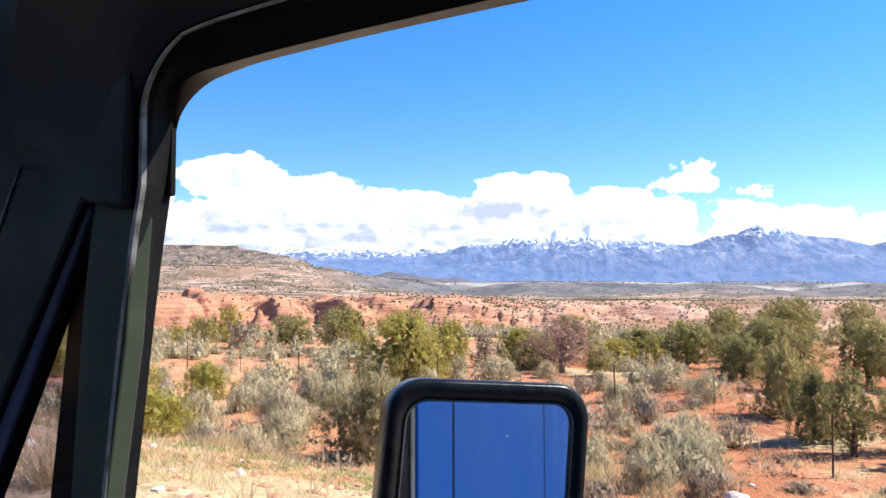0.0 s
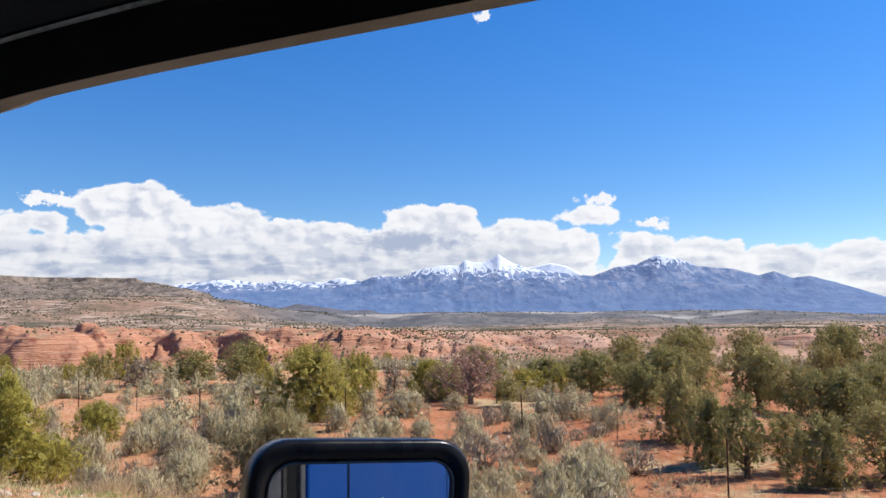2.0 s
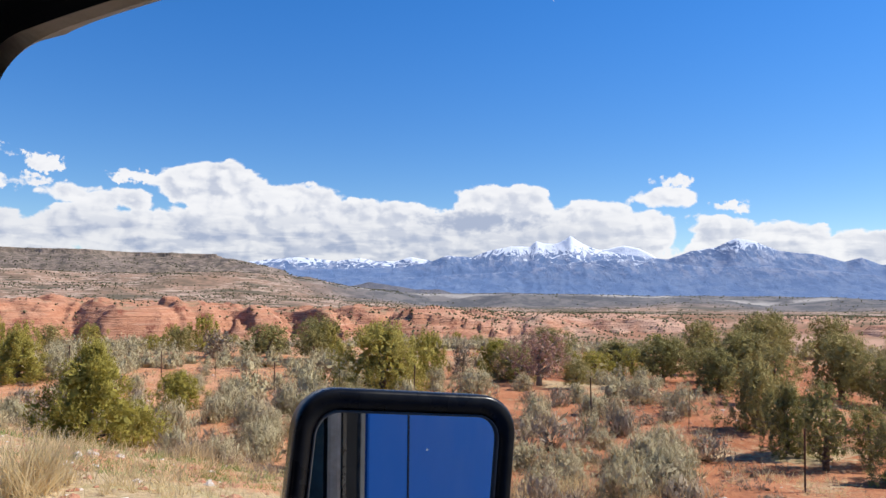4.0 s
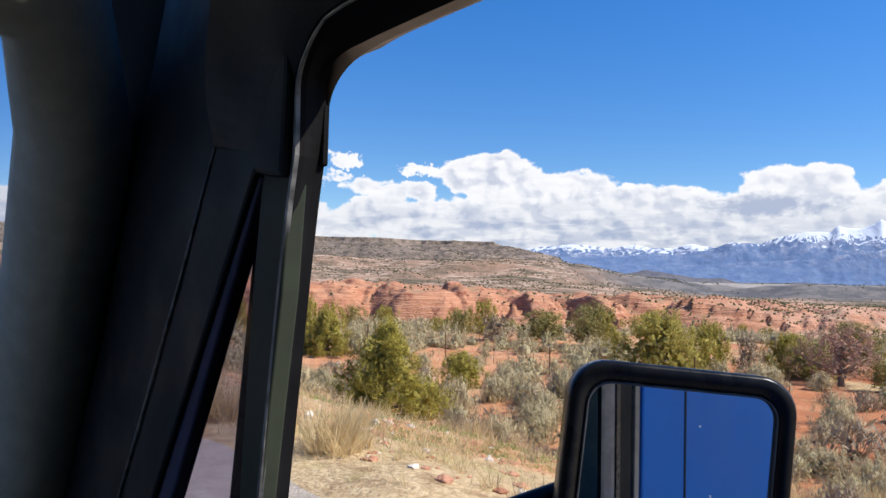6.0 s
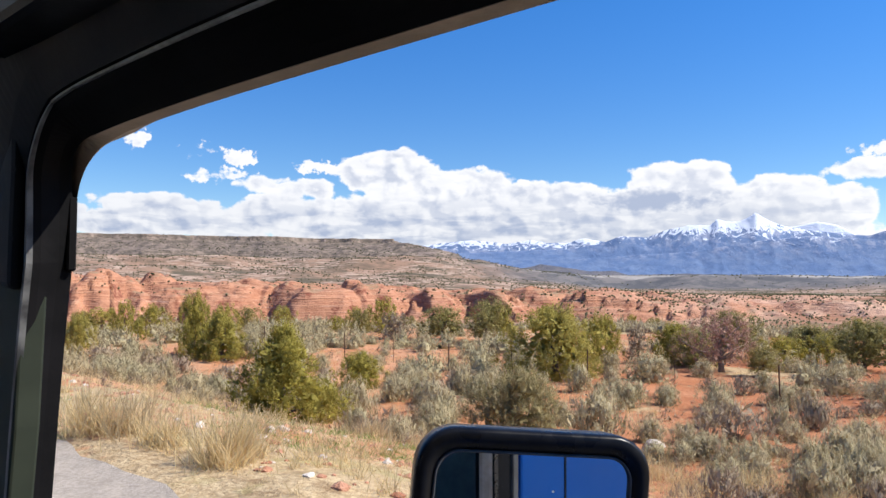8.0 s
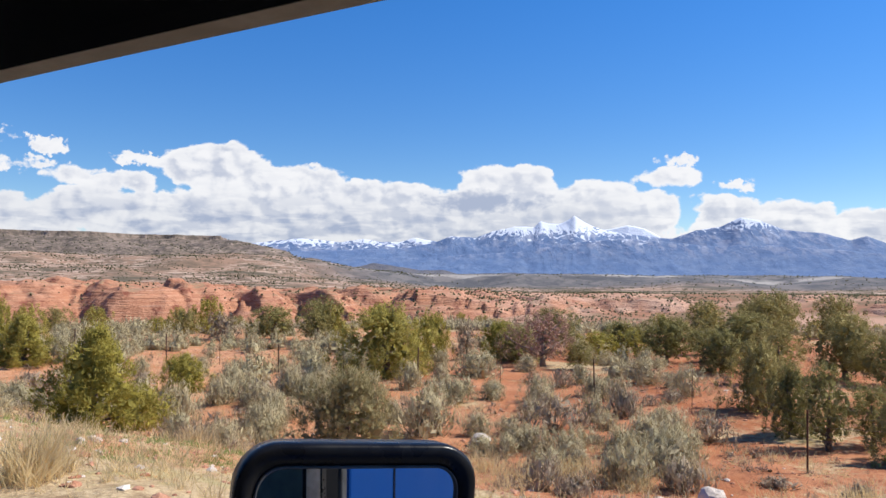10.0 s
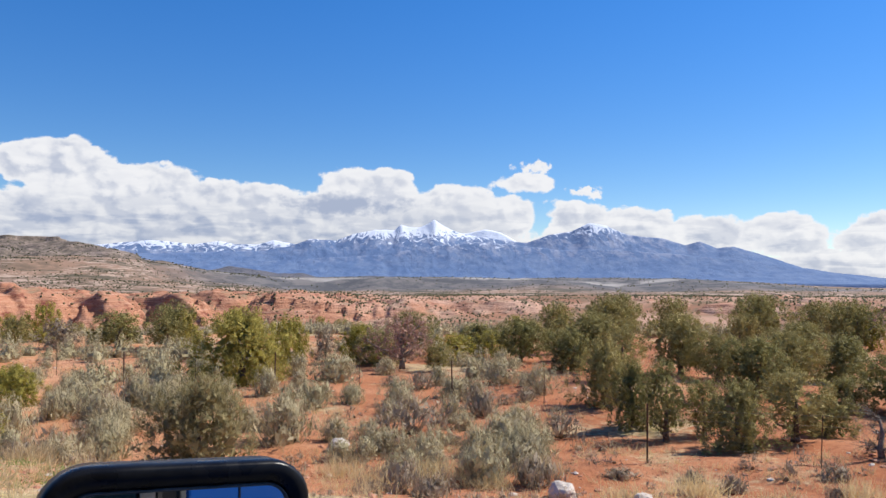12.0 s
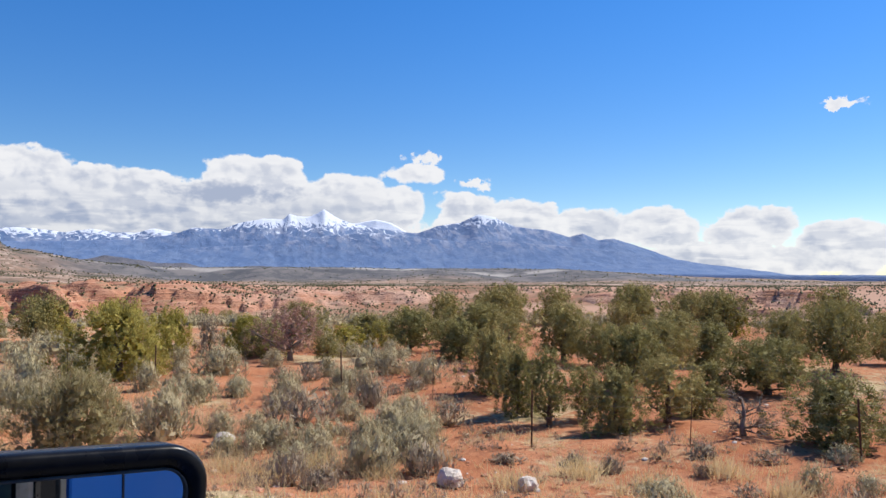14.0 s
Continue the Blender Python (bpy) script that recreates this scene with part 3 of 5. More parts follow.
tagged(strip("road_line", -2.3, -2.18, 0.036, LINE), "faded centre line on the road", "road marking", kind="structure")

# gravel shoulder with a ragged outer edge
sf, sl = np.meshgrid(np.arange(-60, 90, 0.25), np.linspace(0, 1, 7), indexing="ij")
sl = 2.3 + sl * (1.3 + 0.8 * (fbm(sf / 1.7, sf * 0 + 3.3, 3, 77) - 0.4))
sgx, sgy = sl * ASIDE.x + sf * AHEAD.x, sl * ASIDE.y + sf * AHEAD.y
tagged(new("road_shoulder", grid_mesh("road_shoulder", sgx, sgy, ground_z(sgx, sgy) + np.where(sl < 2.31, 0.076, 0.03), GRAVEL)), "pale gravel shoulder with a ragged edge", "road shoulder", kind="structure")

# red sandstone cliffs across the valley: low layered benches with rounded domes standing on them
cx, cy, ca, cr = polar_grid(-60, 66, 0.14, np.concatenate([np.linspace(800, 1000, 26), np.linspace(1003, 1300, 105), np.linspace(1308, 1480, 14)]))
top_el = ramp(ca[0], [-60, -47, -20, -10, -5, 0, 5, 9.6, 13.6, 17, 22.5, 27, 32, 36, 41, 66], [-1.0, -1.0, -1.15, -1.15, -1.05, -0.85, -0.75, -0.6, -0.8, -0.6, -0.15, -0.3, -0.1, 0.25, 0.8, 1.0])
top_z = np.tan(np.radians(top_el)) * 1130 + EYE
bend = (fbm(cx / 210, cy / 210, 3, 31) - 0.5) * 330 + (fbm(cx / 60, cy / 60, 3, 37) - 0.5) * 95
fin = (ca + (fbm(cx / 120, cy / 120, 2, 33) - 0.5) * 9) / 5.3
fin, fin2 = fin % 1.0, (fin * 2.7) % 1.0
bend += (np.minimum(fin / 0.72, (1 - fin) / 0.28) - 0.5) * 100 * smooth(ca, -4, 10) + (np.minimum(fin2 / 0.65, (1 - fin2) / 0.35) - 0.5) * 30
prog = np.clip((cr + bend - 1010) / ramp(ca, [-60, -12, 4, 66], [300, 260, 170, 140]), 0, 1)
round_ = 1 - (1 - prog) ** 1.7
terr = round_ * 7 + (fbm(cx / 90, cy / 90, 3, 41) - 0.5) * 2.6
terr = (np.floor(terr) + smooth(terr - np.floor(terr), 0.45, 1.0)) / 7
cz = -64 + np.clip(0.42 * round_ + 0.58 * terr, 0, 1.05) * (top_z + 61) + (fbm(cx / 34, cy / 34, 3, 43) - 0.5) * 10 * smooth(prog, 0.05, 0.4)
# domes: azimuth, distance, half width to the sunny side, to the shaded side, half depth, top above the benches' foot
DOMES = [(38.6, 1130, 80, 60, 110, 82), (30.5, 1110, 120, 140, 90, 62), (24.8, 1100, 60, 34, 80, 54), (20.2, 1115, 80, 34, 100, 68), (15.4, 1100, 75, 34, 80, 56), (10.2, 1095, 82, 44, 90, 52),
         (2.4, 1110, 150, 72, 110, 58), (-5.5, 1150, 110, 70, 80, 44), (-13, 1170, 150, 80, 70, 40), (-30, 1180, 120, 90, 70, 40), (45.5, 1090, 70, 36, 80, 84), (7.0, 1180, 60, 40, 80, 58),
         (17.6, 1170, 60, 40, 60, 64), (27.4, 1180, 80, 50, 60, 66), (35.0, 1160, 70, 36, 60, 78), (-42, 1120, 160, 90, 80, 48)]
warp = (fbm(cx / 55, cy / 55, 4, 63) - 0.5) * 90
for da, dr, sunny, shady, deep, high in DOMES:
    dx, dy = polar(da, dr)
    ux, uy = math.cos(radians(da)), math.sin(radians(da))
    u, v = (cx - dx) * ux + (cy - dy) * uy + warp, -(cx - dx) * uy + (cy - dy) * ux + warp * 0.5
    q2 = np.clip(np.hypot(u / np.where(u > 0, sunny, shady), v / deep), 0, 1)
    form = high * (1 - q2 ** 1.9) ** 0.8
    step_ = form / 7.5 + (fbm(cx / 40, cy / 40, 2, 67) - 0.5)
    form = 0.5 * form + 0.5 * 7.5 * (np.floor(step_) + smooth(step_ - np.floor(step_), 0.35, 1.0))
    lump_ = np.where(q2 < 1, -64 + form, -200)
    cz = np.where(lump_ > cz - 12, 0.5 * (cz + lump_ + np.sqrt((cz - lump_) ** 2 + 50)), cz)
cz += (ridged(cx / 16, cy / 16, 3, 45) - 0.55) * 4.5 * smooth(prog, 0.1, 0.4) + (fbm(cx / 70, cy / 70, 3, 47) - 0.5) * 16 * smooth(prog, 0.5, 1.0)
cz -= smooth(cr, 1330, 1480) * 22 * (1 - smooth(ca, 2, 16)) + 8 * (prog <= 0)
tagged(new("sandstone_cliffs", grid_mesh("sandstone_cliffs", cx, cy, cz, SANDSTONE)), "banded red sandstone cliffs with rounded domes and ledges", "cliffs", kind="structure")

# flat-topped mesa
mx, my, ma, mr = polar_grid(2, 80, 0.2, np.concatenate([np.linspace(2250, 3200, 40), np.linspace(3210, 3560, 70), np.linspace(3600, 4100, 12)]))
wob = (fbm(mx / 220, my / 220, 4, 51) - 0.5) * 260
inside = np.minimum(mr - 3380 + wob, (ma - 17.4) * 60 + wob * 0.2)
talus = np.clip((inside + 820) / 800, 0, 1) ** 1.35 * 156
talus += (ridged(mx / 130, my / 130, 4, 53) - 0.5) * 26 * smooth(inside, -800, -300) * (1 - smooth(inside, -90, -20))
shelf_ = smooth(inside, -300, -285) * 9 + smooth(inside, -7, 4) * (19 + 8 * (fbm(mx / 500, my / 500, 2, 57) - 0.5))
mz = 8 + talus + shelf_ - smooth(inside, 300, 600) * 12 - 26 * (1 - smooth(inside, -820, -650)) + (fbm(mx / 25, my / 25, 3, 59) - 0.5) * 4
tagged(new("mesa", grid_mesh("mesa", mx, my, mz, MESA)), "flat-topped grey-brown mesa dotted with scrub", "mesa", kind="structure")

# snowy mountain range: the ridge line as azimuth and elevation in degrees
RIDGE = [(-64, -2), (-46, -1.2), (-43.5, -0.3), (-41, 0.2), (-37, 0.75), (-34.6, 1.15), (-33, 1.8), (-31.5, 2.3), (-30.2, 2.72), (-29.2, 2.58), (-28, 3.12), (-27, 2.85), (-25.4, 3.4), (-23, 3.65), (-21.4, 4.38), (-20.2, 4.62), (-18.9, 3.98), (-17.2, 3.72),
         (-15.6, 3.15), (-13.8, 3.35), (-11.0, 3.8), (-9.8, 4.2), (-9.1, 4.6), (-8.6, 4.95), (-8.2, 4.65), (-7.5, 4.35), (-6.7, 4.38), (-6.1, 4.56), (-5.6, 4.1), (-4.2, 4.15), (-2.3, 3.75), (-1.2, 3.3), (0.6, 3.4), (2.0, 2.9), (4, 2.5), (14, 2.1), (22, 1.9), (40, 1.2)]
BEHIND = [(-64, -1), (-16, -1), (-14.8, 3.2), (-13.6, 3.9), (-12.5, 4.15), (-11.3, 3.9), (-9.5, 3.6), (0, 2.6), (2, 3.0), (3.3, 3.25), (4.5, 2.9), (6, 2.9), (7.3, 3.12), (9, 2.82), (10.4, 3.0), (11.8, 3.08), (13.6, 2.9), (15.5, 2.7), (17.5, 2.45), (24, 2.2), (40, 1.5)]


def mountains(name, ridge, r0, r1, seed, label, mat, az0=-64, step=0.13):
    hx, hy, ha, hr = polar_grid(az0, 40, step, np.linspace(r0, min(4970, r1 + 500), 80))
    up = np.clip((hr - r0) / (r1 - r0), 0, 1)
    wa = ha + (fbm(hx / 170, hy / 170, 3, seed) - 0.5) * 2.4 * (1 - up) + (fbm(hx / 30, hy / 30, 3, seed + 3) - 0.5) * 0.5 * (1 - up)
    line = ramp(ha[0], [k[0] for k in ridge], [k[1] for k in ridge])
    wide = int(2.2 / step)
    soft = np.convolve(np.pad(line, wide, "edge"), np.ones(2 * wide + 1) / (2 * wide + 1), "valid")
    crest = ramp(wa, ha[0], line)
    ridge_el = ramp(wa, ha[0], soft) * (1 - smooth(up, 0.62, 1.0)) + crest * smooth(up, 0.62, 1.0)
    down = np.clip((min(4970, r1 + 500) - hr) / (min(4970, r1 + 500) - r1), 0, 1)
    rise = np.minimum(0.36 * up + 0.64 * up ** 2.4, down ** 0.7)
    ribs = ridged(ha * 0.9 + fbm(hx / 120, hy / 120, 2, seed + 5), hr / 420, 4, seed + 6)
    hz = np.tan(np.radians(np.maximum(ridge_el, -0.8))) * r1 * rise
    hz += (ribs - 0.6) * np.clip(hz, 0, 300) * 0.20 * np.clip((1 - up) * 2.2, 0, 1) * smooth(up, 0.05, 0.35)
    hz += (fbm(hx / 50, hy / 50, 4, seed + 9) - 0.5) * 9 * smooth(up, 0.1, 0.5) + EYE - 70 * (1 - smooth(up, 0, 0.12))
    me = grid_mesh(name, hx, hy, hz, mat)
    # shaded as broad slopes, the way far mountains look
    p = np.stack([hx, hy, hz * 0.75], -1)
    n = np.cross(np.gradient(p, axis=0), np.gradient(p, axis=1)).reshape(-1, 3)
    n *= np.where(n[:, 2:] < 0, -1, 1) / np.linalg.norm(n, axis=1, keepdims=True)
    me.normals_split_custom_set_from_vertices(n.tolist())
    return tagged(new(name, me), label, "mountains", kind="structure")


mountains("mountain_range", RIDGE, 3700, 4560, 61, "forested mountains with snowy summits, haze blue in their colour", MOUNTAIN)
mountains("far_mountain_range", BEHIND, 4300, 4800, 161, "distant snow-covered mountain ridge with a haze tint in its colour", FAR_SNOW, -18)
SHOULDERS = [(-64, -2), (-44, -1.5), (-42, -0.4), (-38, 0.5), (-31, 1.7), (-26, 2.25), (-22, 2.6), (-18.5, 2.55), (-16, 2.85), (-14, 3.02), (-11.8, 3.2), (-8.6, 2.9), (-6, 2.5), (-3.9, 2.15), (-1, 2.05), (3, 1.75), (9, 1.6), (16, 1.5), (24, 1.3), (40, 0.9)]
mountains("mountain_shoulder", SHOULDERS, 3600, 4180, 361, "forested mountain shoulder dusted with snow, haze blue in its colour", SHOULDER)
FOOT = [(-64, -2), (-14, -1.0), (-8, 0.5), (-4, 0.62), (0, 0.5), (1.2, 0.85), (3, 0.78), (5, 1.1), (6.4, 1.3), (8, 1.0), (10, 1.25), (14, 1.35), (20, 1.2), (40, 1.0)]
mountains("foothills", FOOT, 3150, 3480, 261, "dark scrub-covered foothills below the mountains, haze blue in their colour", FOOTHILL, -14, 0.25)


# ---- the van round the camera: x to its right, y ahead, z up from the road ----
van = tagged(new("van"), "blue passenger van standing on the road, its front side window open", "van")
van.matrix_world = pose(0, 0, 0, 0, 0, HEAD)


def up_z(pts):
    return [(y, z + EYE) for y, z in pts]


# outline of the side window opening (ahead, up), from the front sill up, along the head and down to the rear sill
OPENING = up_z([(0.375, -0.46), (0.352, -0.27), (0.329, -0.10), (0.319, -0.024), (0.312, 0.022), (0.3065, 0.050), (0.302, 0.078), (0.297, 0.088), (0.289, 0.0945), (0.278, 0.0995), (0.262, 0.1025), (0.235, 0.1042),
                (0.17, 0.1055), (0.05, 0.1055), (-0.10, 0.105), (-0.30, 0.104), (-0.345, 0.100), (-0.368, 0.070), (-0.375, 0.02), (-0.385, -0.20), (-0.39, -0.46)])


def rounder(pts, cuts=4):
    """The same line through more points, bent smoothly."""
    out = []
    for i in range(len(pts) - 1):
        p0, p1, p2, p3 = (np.array(pts[min(max(k, 0), len(pts) - 1)]) for k in (i - 1, i, i + 1, i + 2))
        for j in range(cuts):
            t = j / cuts
            out.append(tuple(0.5 * (2 * p1 + (p2 - p0) * t + (2 * p0 - 5 * p1 + 4 * p2 - p3) * t * t + (3 * p1 - p0 - 3 * p2 + p3) * t ** 3)))
    return out + [pts[-1]]


OPENING = rounder(OPENING)


def sweep(name, side, head_, mat, path=OPENING, first=0, corner=None):
    """Sweep a closed profile of (outward from the opening, x) along the opening's outline; side is its form on the pillar, head_ along the top."""
    n, k = len(path), len(side)
    verts, faces = [], []
    for i, (y, z) in enumerate(path):
        y0, z0 = path[max(i - 1, 0)]
        y1, z1 = path[min(i + 1, n - 1)]
        l = math.hypot(y1 - y0, z1 - z0)
        ny, nz = (z1 - z0) / l, -(y1 - y0) / l
        w = min(1.0, max(0.0, ((i + first) / 4 - 5) / 4.5))
        for (o0, x0), (o1, x1) in zip(side, head_):
            o, x = o0 + (o1 - o0) * w, x0 + (x1 - x0) * w
            if corner and len(verts) % k in corner:
                o += 0.007 * math.exp(-(((i + first) / 4 - 7.6) / 1.5) ** 2)
            verts.append((x, y + ny * o, z + nz * o))
    for i in range(n - 1):
        for j in range(k):
            j2 = (j + 1) % k
            faces.append((i * k + j, i * k + j2, (i + 1) * k + j2, (i + 1) * k + j))
    faces += [tuple(range(k))[::-1], tuple((n - 1) * k + j for j in range(k))]
    me = mesh_of(name, verts, faces, mat, False)
    bm = bmesh.new()
    bm.from_mesh(me)
    bmesh.ops.recalc_face_normals(bm, faces=bm.faces[:])
    bm.to_mesh(me)
    bm.free()
    return me


def plate(name, pts, x0, x1, mat, bevel=0.0):
    """A flat board in the (ahead, up) plane between two x."""
    bm = bmesh.new()
    lo = [bm.verts.new((x0, y, z)) for y, z in pts]
    f = bm.faces.new(lo)
    r = bmesh.ops.extrude_face_region(bm, geom=[f])
    for v in r["geom"]:
        if isinstance(v, bmesh.types.BMVert):
            v.co.x = x1
    bmesh.ops.recalc_face_normals(bm, faces=bm.faces[:])
    if bevel:
        bmesh.ops.bevel(bm, geom=bm.edges[:], offset=bevel, segments=2, affect="EDGES", profile=0.5)
    return bm_mesh(name, bm, mat)


door = part("front_door", sweep("front_door", [(0.075, 0.270), (0.050, 0.256), (0.060, 0.245), (0.085, 0.270)], [(0.014, 0.270), (0.014, 0.250), (0.030, 0.236), (0.032, 0.270)], BLACK), van, "blue front door with a black window frame, window lowered")
part("window_channel", sweep("window_channel", [(0.0030, 0.2510), (0.0400, 0.262), (0.0500, 0.266), (0.0420, 0.2560), (0.0080, 0.2520)], [(0.0, 0.2500), (0.0062, 0.262), (0.0135, 0.266), (0.0135, 0.2460), (0.0003, 0.2432)], JAMB, corner=(4,)), door, "tan window channel")
part("weather_seal", sweep("weather_seal", [(0.0, 0.2505), (-0.0012, 0.2440), (-0.0042, 0.2352), (-0.0048, 0.2316), (0.0040, 0.2316), (0.0120, 0.2500)], [(0.0005, 0.2431), (0.0030, 0.2395), (0.0102, 0.2310), (0.0130, 0.2285), (0.0190, 0.2320), (0.0130, 0.2458)], RUBBER, corner=(0, 1)), door, "black rubber window seal")
part("edge_bead", sweep("edge_bead", [(-0.0056, 0.2314), (-0.0053, 0.2288), (-0.0026, 0.2288), (-0.0026, 0.2314)], [(0.0133, 0.2284), (0.0136, 0.2272), (0.0146, 0.2272), (0.0146, 0.2284)], BEAD), door, "patchy grey edge along the seal")
part("inner_trim", sweep("inner_trim", [(0.0005, 0.2316), (0.0005, 0.2304), (0.012, 0.2270), (0.040, 0.2240), (0.080, 0.2200), (0.080, 0.236)], [(0.0152, 0.2300), (0.0152, 0.2262), (0.028, 0.2200), (0.060, 0.2080), (0.110, 0.190), (0.110, 0.236)], TRIM, OPENING[20:64], 20), door, "dark trim round the window")
# fixed quarter window ahead of the opening: divider bar, glass, pillar side
part("divider_bar", plate("divider_bar", up_z([(0.380, -0.46), (0.345, -0.25), (0.3225, -0.095), (0.3110, -0.023), (0.3065, 0.036), (0.309, 0.062), (0.330, 0.062), (0.3385, 0.036), (0.344, -0.01), (0.353, -0.14), (0.392, -0.46)]), 0.2290, 0.240, BAR, 0.0012), door, "greenish painted divider bar")
quarter = part("quarter_window", plate("quarter_window", up_z([(0.338, 0.033), (0.462, -0.162), (0.64, -0.45), (0.385, -0.45), (0.352, -0.14), (0.343, -0.01)]), 0.234, 0.237, QUARTER), door, "tinted triangular quarter glass")
quarter.visible_shadow = False
part("quarter_seal", plate("quarter_seal", up_z([(0.336, 0.040), (0.344, 0.043), (0.476, -0.162), (0.655, -0.45), (0.630, -0.45), (0.449, -0.162)]), 0.2275, 0.239, QUARTER_SEAL, 0.002), door, "rubber seal of the quarter glass, bluish light in its colour")
part("pillar_cover", plate("pillar_cover", up_z([(0.306, 0.130), (0.3045, 0.090), (0.306, 0.060), (0.3065, 0.0375), (0.318, 0.0385), (0.338, 0.0425), (0.470, -0.162), (0.65, -0.45), (0.90, -0.45), (0.69, -0.2), (0.605, -0.067), (0.55, 0.06), (0.49, 0.19), (0.42, 0.29), (0.26, 0.30), (0.25, 0.17)]), 0.2240, 0.238, TRIM, 0.003), door, "dark cover of the windscreen pillar")
lining_a = up_z([(0.88, -0.45), (0.685, -0.2), (0.60, -0.067), (0.545, 0.06), (0.485, 0.19), (0.415, 0.285)])
lining_b = up_z([(1.02, -0.45), (0.80, -0.2), (0.73, -0.067), (0.72, 0.06), (0.74, 0.18), (0.74, 0.31)])
lv = [(x, y, z) for x, pts in ((0.232, lining_a), (0.226, lining_b), (0.250, lining_b), (0.250, lining_a)) for y, z in pts]
lf = [(a * 6 + i, a * 6 + i + 1, ((a + 1) % 4) * 6 + i + 1, ((a + 1) % 4) * 6 + i) for a in range(4) for i in range(5)] + [(0, 6, 12, 18), (5, 23, 17, 11)]
part("pillar_lining", mesh_of("pillar_lining", lv, lf, CABIN), door, "dark lining of the windscreen pillar")
# the thin highlight down the pillar is modelled as a grey bead
part("pillar_bead", join_tubes("pillar_bead", [tube([(0.2235, y, z) for y, z in up_z([(0.384, 0.078), (0.44, -0.02), (0.49, -0.10), (0.533, -0.167), (0.60, -0.27)])], [0.0008, 0.0016, 0.0018, 0.0018, 0.0012], 6)], BEAD), door, "thin grey bead standing for a highlight on the pillar")
part("seal_clip", bm_mesh("seal_clip", box_bm(0.2470, 0.2512, 0.3040, 0.3120, EYE + 0.046, EYE + 0.080, 0.0008, 1), RUBBER), door)
part("door_panel", plate("door_panel", up_z([(0.86, -0.47), (0.90, -1.35), (0.2, -1.45), (-0.39, -1.45), (-0.40, -0.47)]), 0.262, 0.290, BLUE, 0.006), door, "blue painted door skin")
part("inner_door_panel", plate("inner_door_panel", up_z([(0.86, -0.47), (0.86, -1.35), (-0.39, -1.35), (-0.39, -0.47)]), 0.190, 0.258, TRIM, 0.01), door, "dark inner door lining")
handle = part("door_handle", bm_mesh("door_handle", box_bm(0.291, 0.315, -0.33, -0.17, EYE - 0.60, EYE - 0.57, 0.008, 3), BLACK), door, "black door handle")

# body
body = part("body", plate("body", up_z([(-0.53, 0.32), (-0.53, -1.45), (-4.2, -1.45), (-4.3, -0.4), (-4.2, 0.32)]), 0.235, 0.272, BLUE, 0.008), van, "glossy blue side of the van")
part("pillar_strip", plate("pillar_strip", up_z([(-0.40, 0.20), (-0.41, -1.45), (-0.50, -1.45), (-0.495, 0.20)]), 0.236, 0.262, RUBBER, 0.004), van, "black pillar behind the door")
part("pillar_moulding", plate("pillar_moulding", up_z([(-0.498, 0.20), (-0.503, -1.45), (-0.528, -1.45), (-0.525, 0.20)]), 0.236, 0.268, RIM, 0.003), van, "dark grey moulding beside the pillar")
part("panel_gap", plate("panel_gap", up_z([(-0.79, 0.30), (-0.79, -1.40), (-0.802, -1.40), (-0.802, 0.30)]), 0.270, 0.2735, RUBBER), body, "dark gap between two body panels")
part("panel_gap", plate("panel_gap", up_z([(-2.05, 0.30), (-2.05, -1.40), (-2.062, -1.40), (-2.062, 0.30)]), 0.270, 0.2735, RUBBER), body, "dark gap between two body panels")
part("left_side", plate("left_side", up_z([(0.9, -0.45), (-0.42, -0.45), (-0.46, 0.32), (-4.2, 0.32), (-4.3, -0.4), (-4.2, -1.45), (0.9, -1.45)]), -1.47, -1.51, BLUE, 0.008), van, "blue side of the van")
left_pane = part("left_window", plate("left_window", up_z([(0.86, -0.45), (0.46, 0.22), (-0.46, 0.22), (-0.42, -0.45)]), -1.485, -1.489, GLASS), van, "clear window of the other door")
left_pane.visible_shadow = False
part("roof", plate("roof", up_z([(0.34, 0.30), (0.05, 0.36), (-4.0, 0.38), (-4.22, 0.31), (-4.0, 0.33), (0.05, 0.315)]), -1.505, 0.268, BLUE, 0.006), van, "blue roof panel")
part("head_rail", plate("head_rail", up_z([(0.30, 0.135), (0.27, 0.315), (-0.55, 0.325), (-0.55, 0.135)]), 0.2, 0.262, TRIM, 0.004), van, "dark rail over the door")
part("headliner", plate("headliner", up_z([(0.32, 0.27), (0.0, 0.30), (-4.15, 0.31), (-4.15, 0.295), (0.0, 0.285), (0.32, 0.255)]), -1.46, 0.20, CABIN), van, "dark headliner")
part("rear_wall", bm_mesh("rear_wall", box_bm(-1.46, 0.23, -4.22, -4.16, 0.45, EYE + 0.31, 0.01), BLUE), van)
# unseen partition, added to give the mirror's inner edge a greenish reflection
part("bulkhead", bm_mesh("bulkhead", box_bm(-1.46, 0.23, -1.62, -1.58, 0.5, EYE + 0.29, 0.01), SEATCLOTH), van, "unseen grey-green partition added behind the seats for the mirror")
part("cabin_floor", bm_mesh("cabin_floor", box_bm(-1.46, 0.23, -4.15, 1.0, 0.42, 0.5, 0.01), CABIN), van)
part("side_lining", bm_mesh("side_lining", box_bm(-1.465, -1.44, -1.6, 0.35, 0.5, EYE - 0.46, 0.005), CABIN), van)
